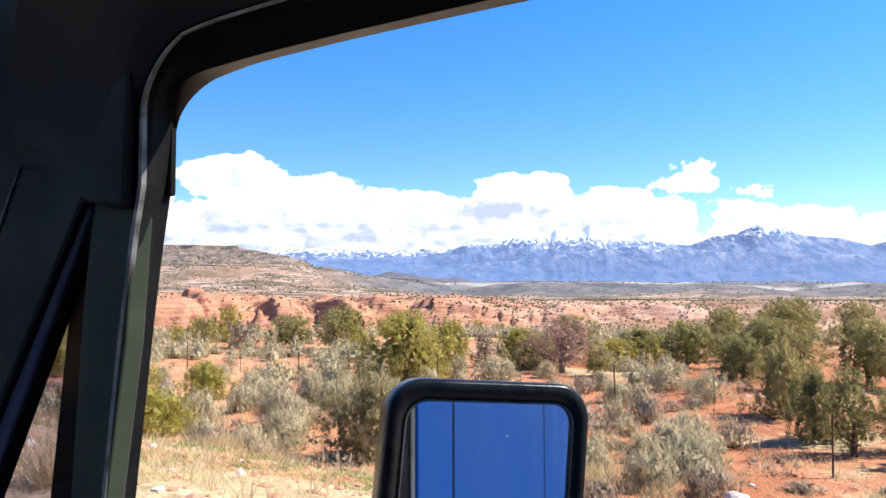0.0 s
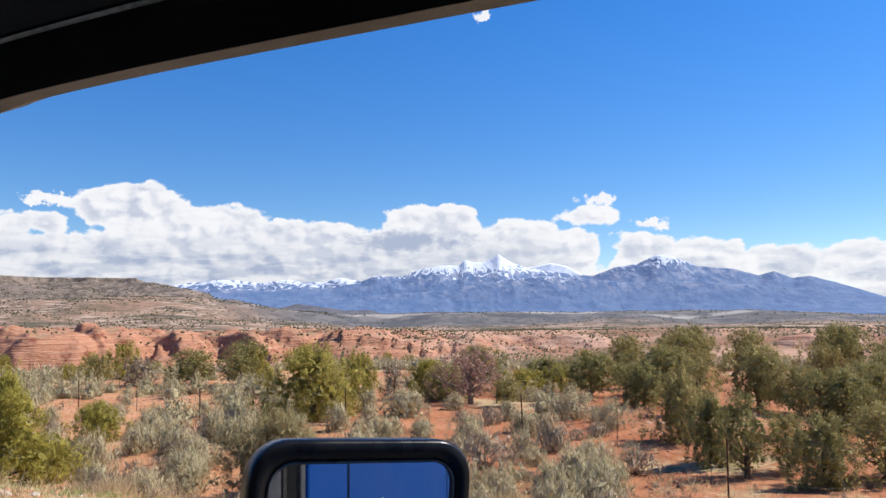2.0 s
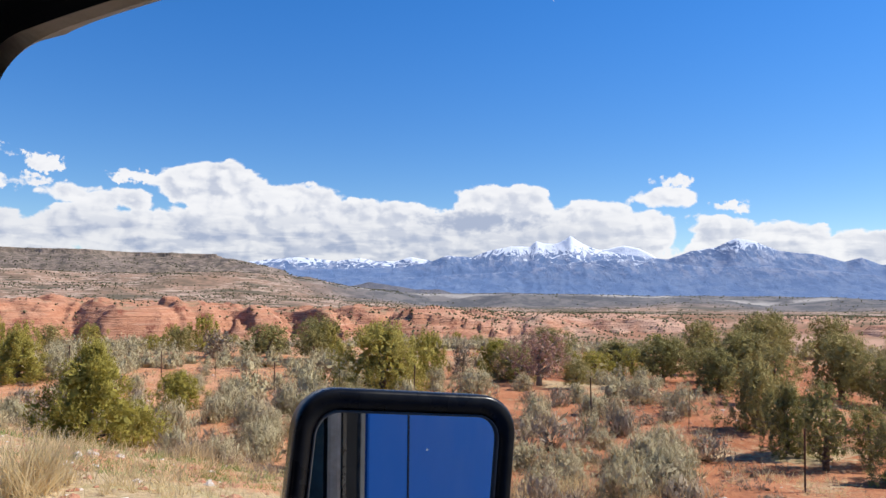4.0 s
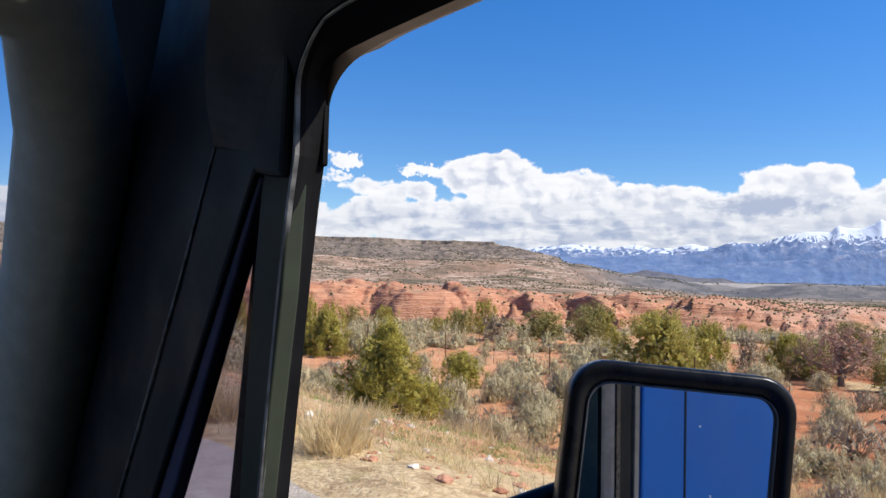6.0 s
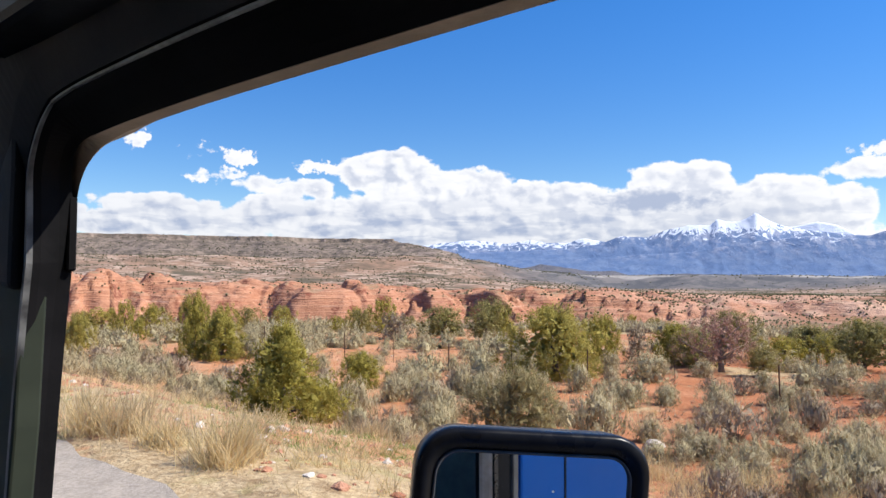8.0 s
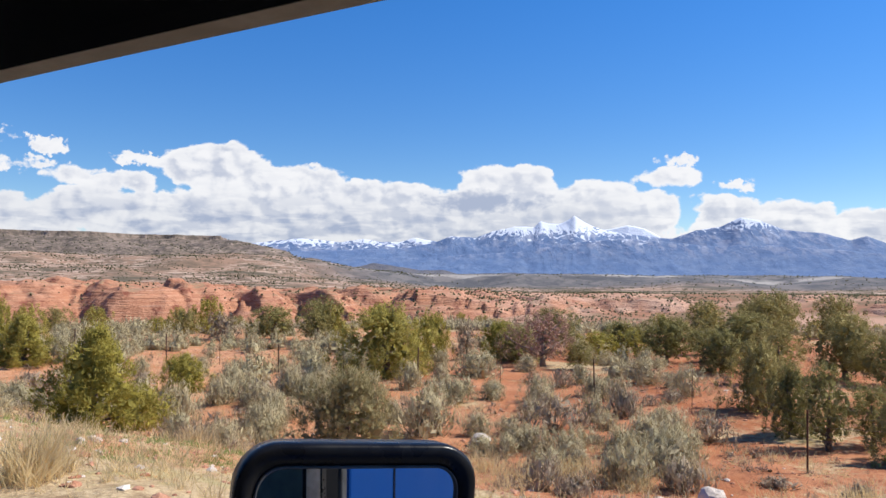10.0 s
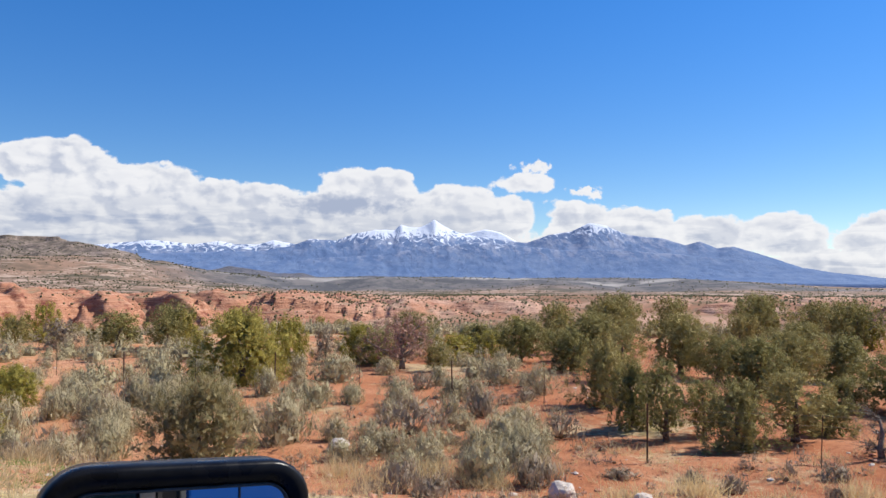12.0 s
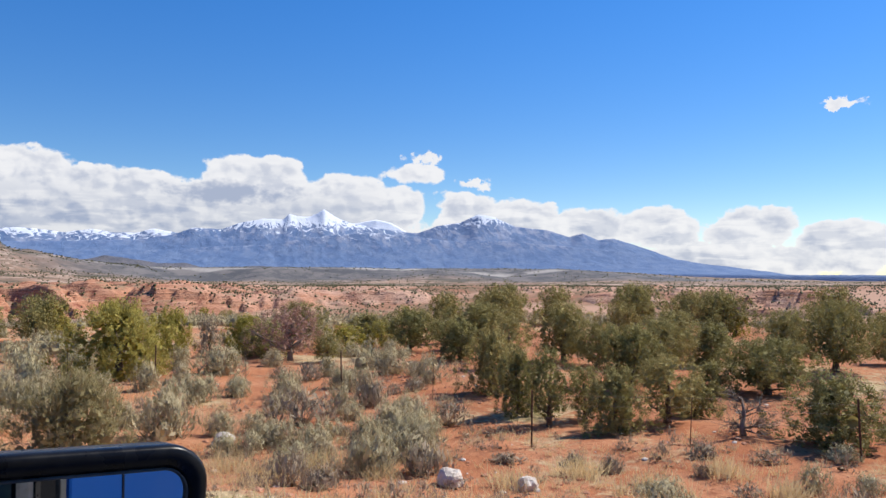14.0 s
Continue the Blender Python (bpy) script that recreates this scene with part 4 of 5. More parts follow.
part("windscreen_pillar", join_tubes("windscreen_pillar", [tube([(0.212, 0.92, EYE - 0.5), (0.204, 0.74, EYE - 0.20), (0.196, 0.63, EYE), (0.190, 0.58, EYE + 0.09), (0.155, 0.52, EYE + 0.18), (-0.1, 0.45, EYE + 0.235), (-0.62, 0.44, EYE + 0.25), (-1.2, 0.45, EYE + 0.235), (-1.38, 0.5, EYE + 0.16), (-1.43, 0.62, EYE), (-1.45, 0.86, EYE - 0.5)], [0.050, 0.046, 0.043, 0.043, 0.046, 0.048, 0.045, 0.045, 0.04, 0.034, 0.034], 12)], LINER), van, "grey padded windscreen pillar trim")
screen = part("windscreen", mesh_of("windscreen", [(0.2, 0.93, EYE - 0.47), (-1.45, 0.93, EYE - 0.47), (-1.38, 0.47, EYE + 0.27), (0.15, 0.47, EYE + 0.27), (0.2, 0.936, EYE - 0.47), (-1.45, 0.936, EYE - 0.47), (-1.38, 0.476, EYE + 0.27), (0.15, 0.476, EYE + 0.27)],
              [(0, 1, 2, 3), (7, 6, 5, 4), (0, 4, 5, 1), (1, 5, 6, 2), (2, 6, 7, 3), (3, 7, 4, 0)], GLASS), van, "clear windscreen")
screen.visible_shadow = False
part("dashboard", bm_mesh("dashboard", box_bm(-1.43, 0.185, 0.42, 0.92, EYE - 0.85, EYE - 0.30, 0.05, 4), CABIN, True), van, "dark dashboard")
part("bonnet", plate("bonnet", up_z([(0.94, -0.48), (1.55, -0.62), (1.75, -0.75), (1.80, -1.35), (0.92, -1.35)]), -1.49, 0.265, BLUE, 0.03), van, "blue bonnet")
for n_, (sx0, sx1) in (("seat", (-0.28, 0.16)), ("seat", (-1.38, -0.94))):
    seat = part(n_, bm_mesh(n_, box_bm(sx0, sx1, -0.75, -0.28, 0.9, 1.05, 0.05, 3), SEATCLOTH, True), van, "grey-green cloth seat")
    part("backrest", bm_mesh("backrest", box_bm(sx0, sx1, -0.92, -0.78, 1.0, 1.72, 0.05, 3), SEATCLOTH, True), seat)


def wheel(x, y):
    bm = bmesh.new()
    bmesh.ops.create_cone(bm, cap_ends=True, segments=28, radius1=0.37, radius2=0.37, depth=0.24)
    bmesh.ops.bevel(bm, geom=[e for e in bm.edges if e.calc_face_angle(0) > 1], offset=0.04, segments=3, affect="EDGES")
    bmesh.ops.rotate(bm, matrix=Matrix.Rotation(math.pi / 2, 3, "Y"), verts=bm.verts)
    tyre = part("wheel", bm_mesh("wheel", bm, TYRE, True), van, "black tyre on a steel wheel")
    tyre.location = (x, y, 0.4)
    bm = bmesh.new()
    bmesh.ops.create_cone(bm, cap_ends=True, segments=24, radius1=0.22, radius2=0.2, depth=0.256)
    bmesh.ops.rotate(bm, matrix=Matrix.Rotation(math.pi / 2, 3, "Y"), verts=bm.verts)
    part("rim", bm_mesh("rim", bm, STEEL), tyre)


for wx in (0.12, -1.36):
    for wy in (1.25, -3.1):
        wheel(wx, wy)


# ---- wing mirror: a rounded black head on an arm, its glass turned towards the van's side ----
M_IN, M_OUT = Vector((0.581, 0.405, EYE - 0.082)), Vector((0.747, 0.273, EYE - 0.099))
m_ax = (M_OUT - M_IN).normalized()
m_n = Vector((-m_ax.y, m_ax.x, 0)).normalized()
m_n = m_n if m_n.y < 0 else -m_n
m_up = m_ax.cross(m_n)
m_up = (m_up if m_up.z > 0 else -m_up).normalized()
M_W, M_H = (M_OUT - M_IN).length, 0.30
mid = (M_IN + M_OUT) / 2 - m_up * (M_H / 2)


def rounded(w, h, rad, n=8, lean=0.05):
    """Outline of a rounded rectangle, slightly wider at the foot."""
    pts = []
    for cx_, cy_, a0 in ((w / 2 - rad, h / 2 - rad, 0), (-w / 2 + rad, h / 2 - rad, 90), (-w / 2 + rad, -h / 2 + rad, 180), (w / 2 - rad, -h / 2 + rad, 270)):
        for i in range(n + 1):
            a = radians(a0 + 90 * i / n)
            px, py = cx_ + rad * math.cos(a), cy_ + rad * math.sin(a)
            pts.append((px * (1 + lean * (0.5 - py / h)) if px < 0 else px, py))
    return pts


def mirror_part(name, rings, mat, cap_first=True, cap_last=True):
    """Loft of rounded outlines: each ring is width, height, radius, depth towards the viewer."""
    verts, faces = [], []
    for w, h, rad, depth in rings:
        for px, py in rounded(w, h, rad):
            verts.append(mid + m_ax * px + m_up * py + m_n * depth)
    k = len(verts) // len(rings)
    for i in range(len(rings) - 1):
        for j in range(k):
            j2 = (j + 1) % k
            faces.append((i * k + j, i * k + j2, (i + 1) * k + j2, (i + 1) * k + j))
    if cap_first:
        faces.append(tuple(range(k))[::-1])
    if cap_last:
        faces.append(tuple((len(rings) - 1) * k + j for j in range(k)))
    me = mesh_of(name, verts, faces, mat, False)
    bm = bmesh.new()
    bm.from_mesh(me)
    bmesh.ops.recalc_face_normals(bm, faces=bm.faces[:])
    for f in bm.faces:
        f.smooth = len(f.verts) == 4
    bm.to_mesh(me)
    bm.free()
    return me


head = part("wing_mirror", mirror_part("wing_mirror", [(M_W * 0.60, M_H * 0.66, 0.03, -0.085), (M_W * 0.86, M_H * 0.90, 0.038, -0.062), (M_W * 0.985, M_H * 0.99, 0.036, -0.030), (M_W, M_H, 0.036, -0.010),
                                                       (M_W, M_H, 0.036, 0.000), (M_W - 0.006, M_H - 0.006, 0.034, 0.004), (M_W - 0.030, M_H - 0.034, 0.024, 0.000), (M_W - 0.034, M_H - 0.038, 0.022, -0.006)], BLACK), van, "black wing mirror beside the window")
part("mirror_rim", mirror_part("mirror_rim", [(M_W - 0.0325, M_H - 0.0365, 0.0225, -0.005), (M_W - 0.0335, M_H - 0.0375, 0.0225, 0.0005), (M_W - 0.037, M_H - 0.041, 0.021, 0.0005), (M_W - 0.038, M_H - 0.042, 0.021, -0.004)], RIM, False, False), head, "thin grey rim round the glass")
part("mirror_glass", mirror_part("mirror_glass", [(M_W - 0.0376, M_H - 0.0416, 0.0212, -0.0052), (M_W - 0.0376, M_H - 0.0416, 0.0212, -0.0030)], MIRROR), head, "mirror glass showing the blue van side")
for k_, (px, py) in enumerate([(0.018, 0.098), (0.033, 0.035)]):
    bm = bmesh.new()
    bmesh.ops.create_circle(bm, cap_ends=True, segments=6, radius=0.0011 if k_ < 2 else 0.0007)
    me = bm_mesh("dirt_spot", bm, DIRT)
    ob = part("dirt_spot", me, head)
    basis = Matrix((m_ax, m_up, m_n)).transposed().to_4x4()
    ob.matrix_local = Matrix.Translation(mid + m_ax * px + m_up * py - m_n * 0.0026) @ basis
foot = mid - m_up * (M_H * 0.42) - m_n * 0.05
part("mirror_arm", join_tubes("mirror_arm", [tube([foot, foot + Vector((-0.12, 0.06, -0.05)), (0.285, 0.58, EYE - 0.54)], [0.02, 0.018, 0.022], 10), tube([foot + m_up * 0.18, foot + Vector((-0.10, 0.10, 0.12)), (0.285, 0.54, EYE - 0.50)], [0.014, 0.013, 0.015], 10)], BLACK), head, "black mirror arm")


# ---- plants ----
def unit(v):
    return v / np.maximum(np.linalg.norm(v, axis=-1, keepdims=True), 1e-6)


def leaves(points, ways, length, width, r, face=None):
    """Loose diamond leaves that grow from points along ways; face: the way that their flat sides turn to."""
    n = len(points)
    turn = r.normal(size=(n, 3)) if face is None else face + r.normal(size=(n, 3)) * 0.2
    side = unit(np.cross(ways, turn))
    ln = (length * r.uniform(0.6, 1.3, n))[:, None]
    wd = (width * r.uniform(0.6, 1.3, n))[:, None]
    mid_ = points + ways * ln * 0.55
    return np.stack([points, mid_ + side * wd / 2, points + ways * ln, mid_ - side * wd / 2], 1)


def stems_mesh(name, r, n, w, h, mat, rad=0.008):
    tubes = []
    for _ in range(n):
        th, u = r.uniform(0, 2 * math.pi), r.uniform(0.15, 0.9)
        e = Vector((math.cos(th) * u * w, math.sin(th) * u * w, h * (1 - 0.5 * u * u) * r.uniform(0.6, 0.95)))
        tubes.append(tube([(0, 0, -0.05), e * 0.5 + Vector((r.normal() * 0.04, r.normal() * 0.04, -0.05)), e], [rad * 1.6, rad, rad * 0.35], 3))
    return join_tubes(name, tubes, mat)


def crown_corners(r, h, w, shape, clumps, per, low=0.0, size_=(0.125, 0.052), heart=0.72, rise=0.55, lump=1.0, slim=0.5, mound=0.55):
    """Foliage sprays of a juniper: clumps over an uneven crown."""
    t = (np.arange(clumps) + r.uniform(0, 1, clumps)) / clumps
    th = np.arange(clumps) * 2.39996 + r.uniform(-0.5, 0.5, clumps)
    if shape == "cone":
        t = t ** 1.3
        prof = 0.55 * w * (1 - t) ** 0.75 + 0.05
    elif shape == "bush":
        prof = 0.5 * w * np.sqrt(np.clip(1 - (t * 1.02 - 0.22) ** 2 / 0.66, 0.02, 1))
    else:
        prof = 0.5 * w * np.sqrt(np.clip(1 - ((t - 0.42) / 0.60) ** 2, 0.03, 1))
    lobes = 1 + 0.26 * np.sin(3 * th + 2.5 * t + r.uniform(0, 6)) + 0.20 * np.sin(5 * th + 7 * t + r.uniform(0, 6))
    depth_ = np.where(r.uniform(size=clumps) < 0.75, r.uniform(0.8, 1.05, clumps), r.uniform(0.25, 0.8, clumps))
    rad = prof * lobes * depth_
    z = low + (h - low) * t
    c = np.stack([np.cos(th) * rad, np.sin(th) * rad, z], 1)
    size = np.minimum(0.13 + 0.05 * w, 0.30) * lump * r.uniform(0.5, 1.4, clumps)
    pts = np.repeat(c, per, 0)
    dirs = unit(r.normal(size=pts.shape))
    pts = pts + dirs * np.repeat(size, per)[:, None] * r.uniform(0.62, 1.08, (len(pts), 1)) * ([0.75, 0.75, 1.45] if shape != "tree" else [0.9, 0.9, 1.15])
    pts[:, 2] = np.maximum(pts[:, 2], 0.03)
    core = np.array([0, 0, low + 0.35 * (h - low)])
    out = unit(pts - core)
    way = unit(0.5 * dirs + 0.45 * out + np.array([0, 0, rise]) + 0.3 * r.normal(size=pts.shape))
    soft = unit(dirs + mound * out + 0.15 * r.normal(size=pts.shape))
    way = unit(way - 0.72 * (way * soft).sum(1, keepdims=True) * soft)
    q = leaves(pts, way, size_[0], size_[1], r, soft)
    # broader inner sprays that close the clumps
    n_in = 5 if heart else 0
    hc, hs = np.repeat(np.concatenate([c, c * [0.6, 0.6, 0.9]]), n_in, 0), np.repeat(np.concatenate([size, size * 1.7]), n_in)
    hd = unit(r.normal(size=hc.shape))
    hp = hc + hd * hs[:, None] * 0.3 - [0, 0, 0.2] * hs[:, None]
    hp[:, 2] = np.maximum(hp[:, 2], 0.02)
    hn = unit(0.8 * hd + 0.6 * unit(hp - core))
    hw = unit(r.normal(size=hc.shape) + [0, 0, rise])
    hw = unit(hw - 0.85 * (hw * hn).sum(1, keepdims=True) * hn)
    hq = leaves(hp, hw, 1.0, slim, r, hn)
    hq = hp[:, None] + (hq - hp[:, None]) * (hs * heart)[:, None, None] * 0.95
    hq[..., 2] = np.maximum(hq[..., 2], 0.01)
    q, nrm = np.concatenate([q, hq]), np.concatenate([soft, hn])
    geo = np.cross(q[:, 1] - q[:, 0], q[:, 3] - q[:, 0])
    flip = (geo * nrm).sum(1) < 0
    q[flip] = q[flip][:, ::-1]
    return q, nrm, c


def sage_corners(r, clumps, per, w, h, length, width, around=12, rings=5, close=1.0):
    """Soft sprays of one low mounded bush over its close lumpy heart."""
    q, nrm, c = crown_corners(r, h, 2 * w, "bush", clumps, per, 0.02, (length, width), 0.8, 2.2, 1.1, 0.26, 1.1)
    a, t = np.meshgrid(np.linspace(0, 2 * np.pi, around + 1), np.linspace(0, 1, rings + 1), indexing="ij")
    p1, p2, p3 = r.uniform(0, 6, 3)
    rad = 0.5 * close * w * np.sqrt(np.clip(1 - (t * 1.02 - 0.22) ** 2 / 0.66, 0.0, 1)) * (1 + 0.2 * np.sin(3 * a + p1 + 2 * t) + 0.16 * np.sin(5 * a + p2 + 6 * t) + 0.12 * np.sin(7 * a + p3 - 9 * t)) * (t < 1)
    z = np.clip(h * 0.74 * close * t * (1 + 0.14 * np.sin(2 * a + p2) * (t < 1) * (t > 0)), 0, None)
    p = np.stack([np.cos(a) * rad, np.sin(a) * rad, z], -1)
    dome = np.stack([p[:-1, :-1], p[1:, :-1], p[1:, 1:], p[:-1, 1:]], 2).reshape(-1, 4, 3)
    mids = dome.mean(1) - [0, 0, 0.3 * h]
    dn = unit(mids * [1, 1, w / h * 1.3] + r.normal(size=mids.shape) * 0.12 * w)
    return np.concatenate([q, dome]), np.concatenate([nrm, dn])


def sage_bush(name, seed, mat, label, w=0.6, h=0.8, clumps=36, per=70, close=0.72):
    r = np.random.default_rng(seed)
    bush = tagged(new(name), label, "shrub")
    q, nrm = sage_corners(r, clumps, per, w, h, 0.12, 0.012, close=close)
    part("foliage", quads_mesh("foliage", q, mat, nrm), bush)
    tagged(part("woody_base", stems_mesh("woody_base", r, 16, w * 0.9, h, DEADWOOD), bush), kind="stuff")
    return bush


def juniper(name, seed, h, w, shape, mat, label, clumps=110, per=44, bare=False, size_=(0.125, 0.052)):
    r = np.random.default_rng(seed)
    low = {"tree": 0.22 * h, "bush": 0.02, "cone": 0.03}[shape]
    tree = tagged(new(name), label, "tree")
    q, nrm, c = crown_corners(r, h, w, shape, clumps, per, low, size_, 0.5 if bare else 0.72, 0.12 if shape == "tree" else 0.55, 0.9 if shape == "tree" else 0.85, 0.6, 0.3)
    lean_ = r.normal(size=2) * 0.06 * h
    tops = 0.72 * h
    trunk = [Vector((lean_[0] * k * k, lean_[1] * k * k, -0.1 + (tops + 0.1) * k)) for k in (0, 0.2, 0.45, 0.7, 1)]
    tr = 0.035 * h + 0.012 * w
    part("trunk", join_tubes("trunk", [tube(trunk, [tr * 1.35, tr, tr * 0.75, tr * 0.5, tr * 0.15], 8)], BARK if not bare else DEADWOOD), tree)
    picks = r.choice(len(c), size=6 if shape == "tree" else 3, replace=False) if not bare else r.choice(len(c), size=16, replace=False)
    for i in picks:
        e = Vector(c[i]) * (0.98 if bare else 0.72)
        k = min(0.85, max(0.12, (e.z * 0.5) / tops))
        s0 = Vector((lean_[0] * k * k, lean_[1] * k * k, tops * k))
        b = (s0 + e) / 2 + Vector((r.normal() * 0.08, r.normal() * 0.08, -0.06 * h * r.uniform(-0.5, 1)))
        part("limb", join_tubes("limb", [tube([s0, b, e], [tr * 0.45, tr * 0.3, tr * 0.08], 5)], BARK if not bare else DEADWOOD), tree)
    part("crown", quads_mesh("crown", q, mat, nrm), tree)
    return tree


def stand(az, dist):
    x, y = polar(az, dist)
    return x, y, float(ground_z(x, y))


def put(model, az, dist, scale=1.0, turn=None, sz=None):
    x, y, z = stand(az, dist)
    turn = rng.uniform(0, 360) if turn is None else turn
    ob = copy_thing(model, pose(x, y, z - 0.03, 0, 0, turn))
    ob.scale = (scale, scale, scale if sz is None else sz)
    return ob


models = {
    "bush_a": juniper("juniper", 11, 2.3, 2.8, "bush", JUNIPER, "dense rounded olive-green juniper on red soil", 135, 120, size_=(0.085, 0.022)),
    "bush_b": juniper("juniper", 12, 2.1, 3.0, "bush", JUNIPER, "low broad olive-green juniper on red soil", 130, 110, size_=(0.085, 0.022)),
    "cone_a": juniper("juniper", 13, 1.9, 1.4, "cone", JUNIPER, "small pointed young juniper on red soil", 62, 120, size_=(0.08, 0.02)),
    "tree_a": juniper("juniper", 14, 3.4, 4.4, "tree", DARKJUN, "spreading juniper tree with a dark trunk", 230, 80, size_=(0.085, 0.028)),
    "tree_b": juniper("juniper", 15, 3.6, 3.6, "tree", DARKJUN, "round-crowned dark green juniper tree", 210, 80, size_=(0.085, 0.028)),
    "tree_c": juniper("juniper", 16, 4.6, 6.0, "tree", DARKJUN, "large broad dark green juniper tree", 420, 75, size_=(0.085, 0.028)),
    "bush_c": juniper("juniper", 21, 2.2, 2.5, "bush", JUNIPER, "rounded sunlit olive-green juniper among sagebrush", 120, 125, size_=(0.085, 0.022)),
    "cone_b": juniper("juniper", 22, 2.4, 2.0, "cone", JUNIPER, "broad pointed olive-green juniper on red soil", 150, 120, size_=(0.08, 0.021)),
    "bush_t": juniper("juniper", 23, 2.0, 2.0, "bush", DARKJUN, "dull green juniper with foliage down to the soil", 110, 110, size_=(0.085, 0.022)),
    "dead_b": juniper("dry_bush", 24, 1.6, 2.0, "bush", BRUSH, "greyish-brown leafless bush on the plain", 60, 30, size_=(0.12, 0.03)),
    "ephedra": juniper("ephedra_bush", 25, 1.8, 2.1, "bush", EPHEDRA, "feathery olive-tan ephedra bush on red soil", 150, 80, size_=(0.15, 0.012)),
    "thin_a": juniper("juniper", 17, 2.7, 2.0, "tree", DARKJUN, "thin grey-green juniper with bare limbs", 70, 90, size_=(0.10, 0.024)),
    "far_a": juniper("juniper", 19, 2.3, 2.5, "bush", JUNIPER, "distant low olive-green juniper", 60, 60, False, (0.13, 0.042)),
    "far_b": juniper("juniper", 20, 2.6, 3.0, "tree", DARKJUN, "distant dark green juniper", 75, 56, False, (0.13, 0.042)),
    "dead_a": juniper("dead_juniper", 18, 3.2, 4.0, "tree", DEAD, "dead reddish-brown juniper with bare limbs", 110, 60, True, (0.11, 0.03)),
}
SAGE_L = "grey-green sagebrush on red soil"
sages = [sage_bush("sagebrush", 31 + i, SAGE, SAGE_L, w, h) for i, (w, h) in enumerate([(0.62, 0.85), (0.75, 0.8), (0.5, 0.7), (0.85, 1.0), (0.6, 0.95)])]
brushes = [sage_bush("dry_shrub", 41 + i, BRUSH, "dry brownish-grey shrub on red soil", w, h, 26, 28, 0.35) for i, (w, h) in enumerate([(0.5, 0.5), (0.65, 0.75), (0.4, 0.35)])]
for k_, ob in enumerate([*models.values(), *sages, *brushes]):
    x, y, z = stand(-75 - 2.2 * k_, 34 + 3 * (k_ % 4))
    ob.matrix_world = pose(x, y, z - 0.03, 0, 0, 20 * k_)

SIZES = {}
for name_, ob_ in models.items():
    co = np.array([v.co for v in next(c for c in ob_.children if c.name.startswith("crown")).data.vertices])
    SIZES[name_] = (float(np.ptp(co[:, 0]) + np.ptp(co[:, 1])) / 2, float(co[:, 2].max()))


def plant(model, az, dist, wide, high):
    """A plant of a kind at an azimuth and distance, grown to a width and height."""
    w0, h0 = SIZES[model]
    return put(models[model], az, dist, (1.65 if model == "cone_b" else 1.15) * wide / w0, sz=1.06 * high / h0)


# junipers: azimuth, distance, model, width, height
NEAR_TREES = [(39.3, 42.8, "bush_c", 1.7, 2.1), (31.7, 40.4, "bush_c", 2.1, 3.3), (29.9, 38.6, "cone_b", 2.3, 2.3), (25.3, 19.6, "cone_b", 2.15, 2.5), (22.5, 20.6, "bush_b", 1.2, 1.2), (19.8, 26.9, "bush_c", 1.8, 1.3),
              (5.2, 29.3, "bush_c", 3.8, 2.9), (2.0, 38.3, "bush_b", 2.4, 2.5), (-0.7, 37.2, "dead_b", 1.7, 2.0), (-3.2, 38.1, "bush_c", 2.3, 1.9), (7.9, 17.2, "ephedra", 2.4, 2.0), (-6.4, 34.0, "dead_a", 3.4, 2.5)]
FAR_TREES = [(37.9, 62, "far_a", 4.1, 2.0), (36.5, 53.9, "far_a", 2.0, 2.4), (34.7, 70, "dead_b", 4.3, 1.8), (28.1, 58, "far_b", 2.5, 2.1), (25.6, 68, "far_a", 2.9, 2.2), (21.7, 61, "far_a", 1.8, 1.3), (19.8, 52.5, "far_b", 2.1, 1.9),
             (17.2, 49.3, "dead_b", 2.9, 1.7), (13.7, 47.8, "far_b", 3.5, 2.2), (10.4, 45.2, "far_b", 2.5, 2.0), (-9.1, 33.0, "far_b", 1.7, 1.3), (-10.5, 39.7, "far_a", 3.0, 1.3), (-13.1, 39.9, "far_a", 2.3, 1.5),
             (-17.7, 40.9, "far_b", 2.5, 1.4), (-7.5, 52.8, "far_a", 2.6, 1.2), (-15.6, 51.9, "far_b", 2.8, 1.3)]
EAST_TREES = [(-20.5, 37, "tree_b", 3.7, 2.3), (-26.7, 32.8, "tree_b", 2.7, 2.6), (-29.2, 31.7, "tree_a", 2.7, 1.9), (-21.4, 24.0, "bush_t", 1.9, 2.2), (-23.4, 21.3, "bush_t", 1.4, 1.9), (-25.7, 20.1, "thin_a", 1.4, 2.1), (-30.5, 19.2, "bush_t", 1.8, 1.7),
              (-34.1, 20.6, "thin_a", 1.9, 1.8), (-37.2, 26.2, "bush_t", 1.7, 1.1), (-40.7, 27.0, "tree_a", 3.4, 1.9), (-44.9, 32.3, "tree_c", 3.3, 2.7), (-44.9, 18.9, "bush_t", 2.5, 1.7), (-48, 36, "tree_a", 2.5, 1.7), (-28.3, 21.0, "thin_a", 1.2, 1.5),
              (-34.5, 40, "tree_b", 2.9, 2.1), (-52, 24, "tree_b", 2.6, 2.1)]
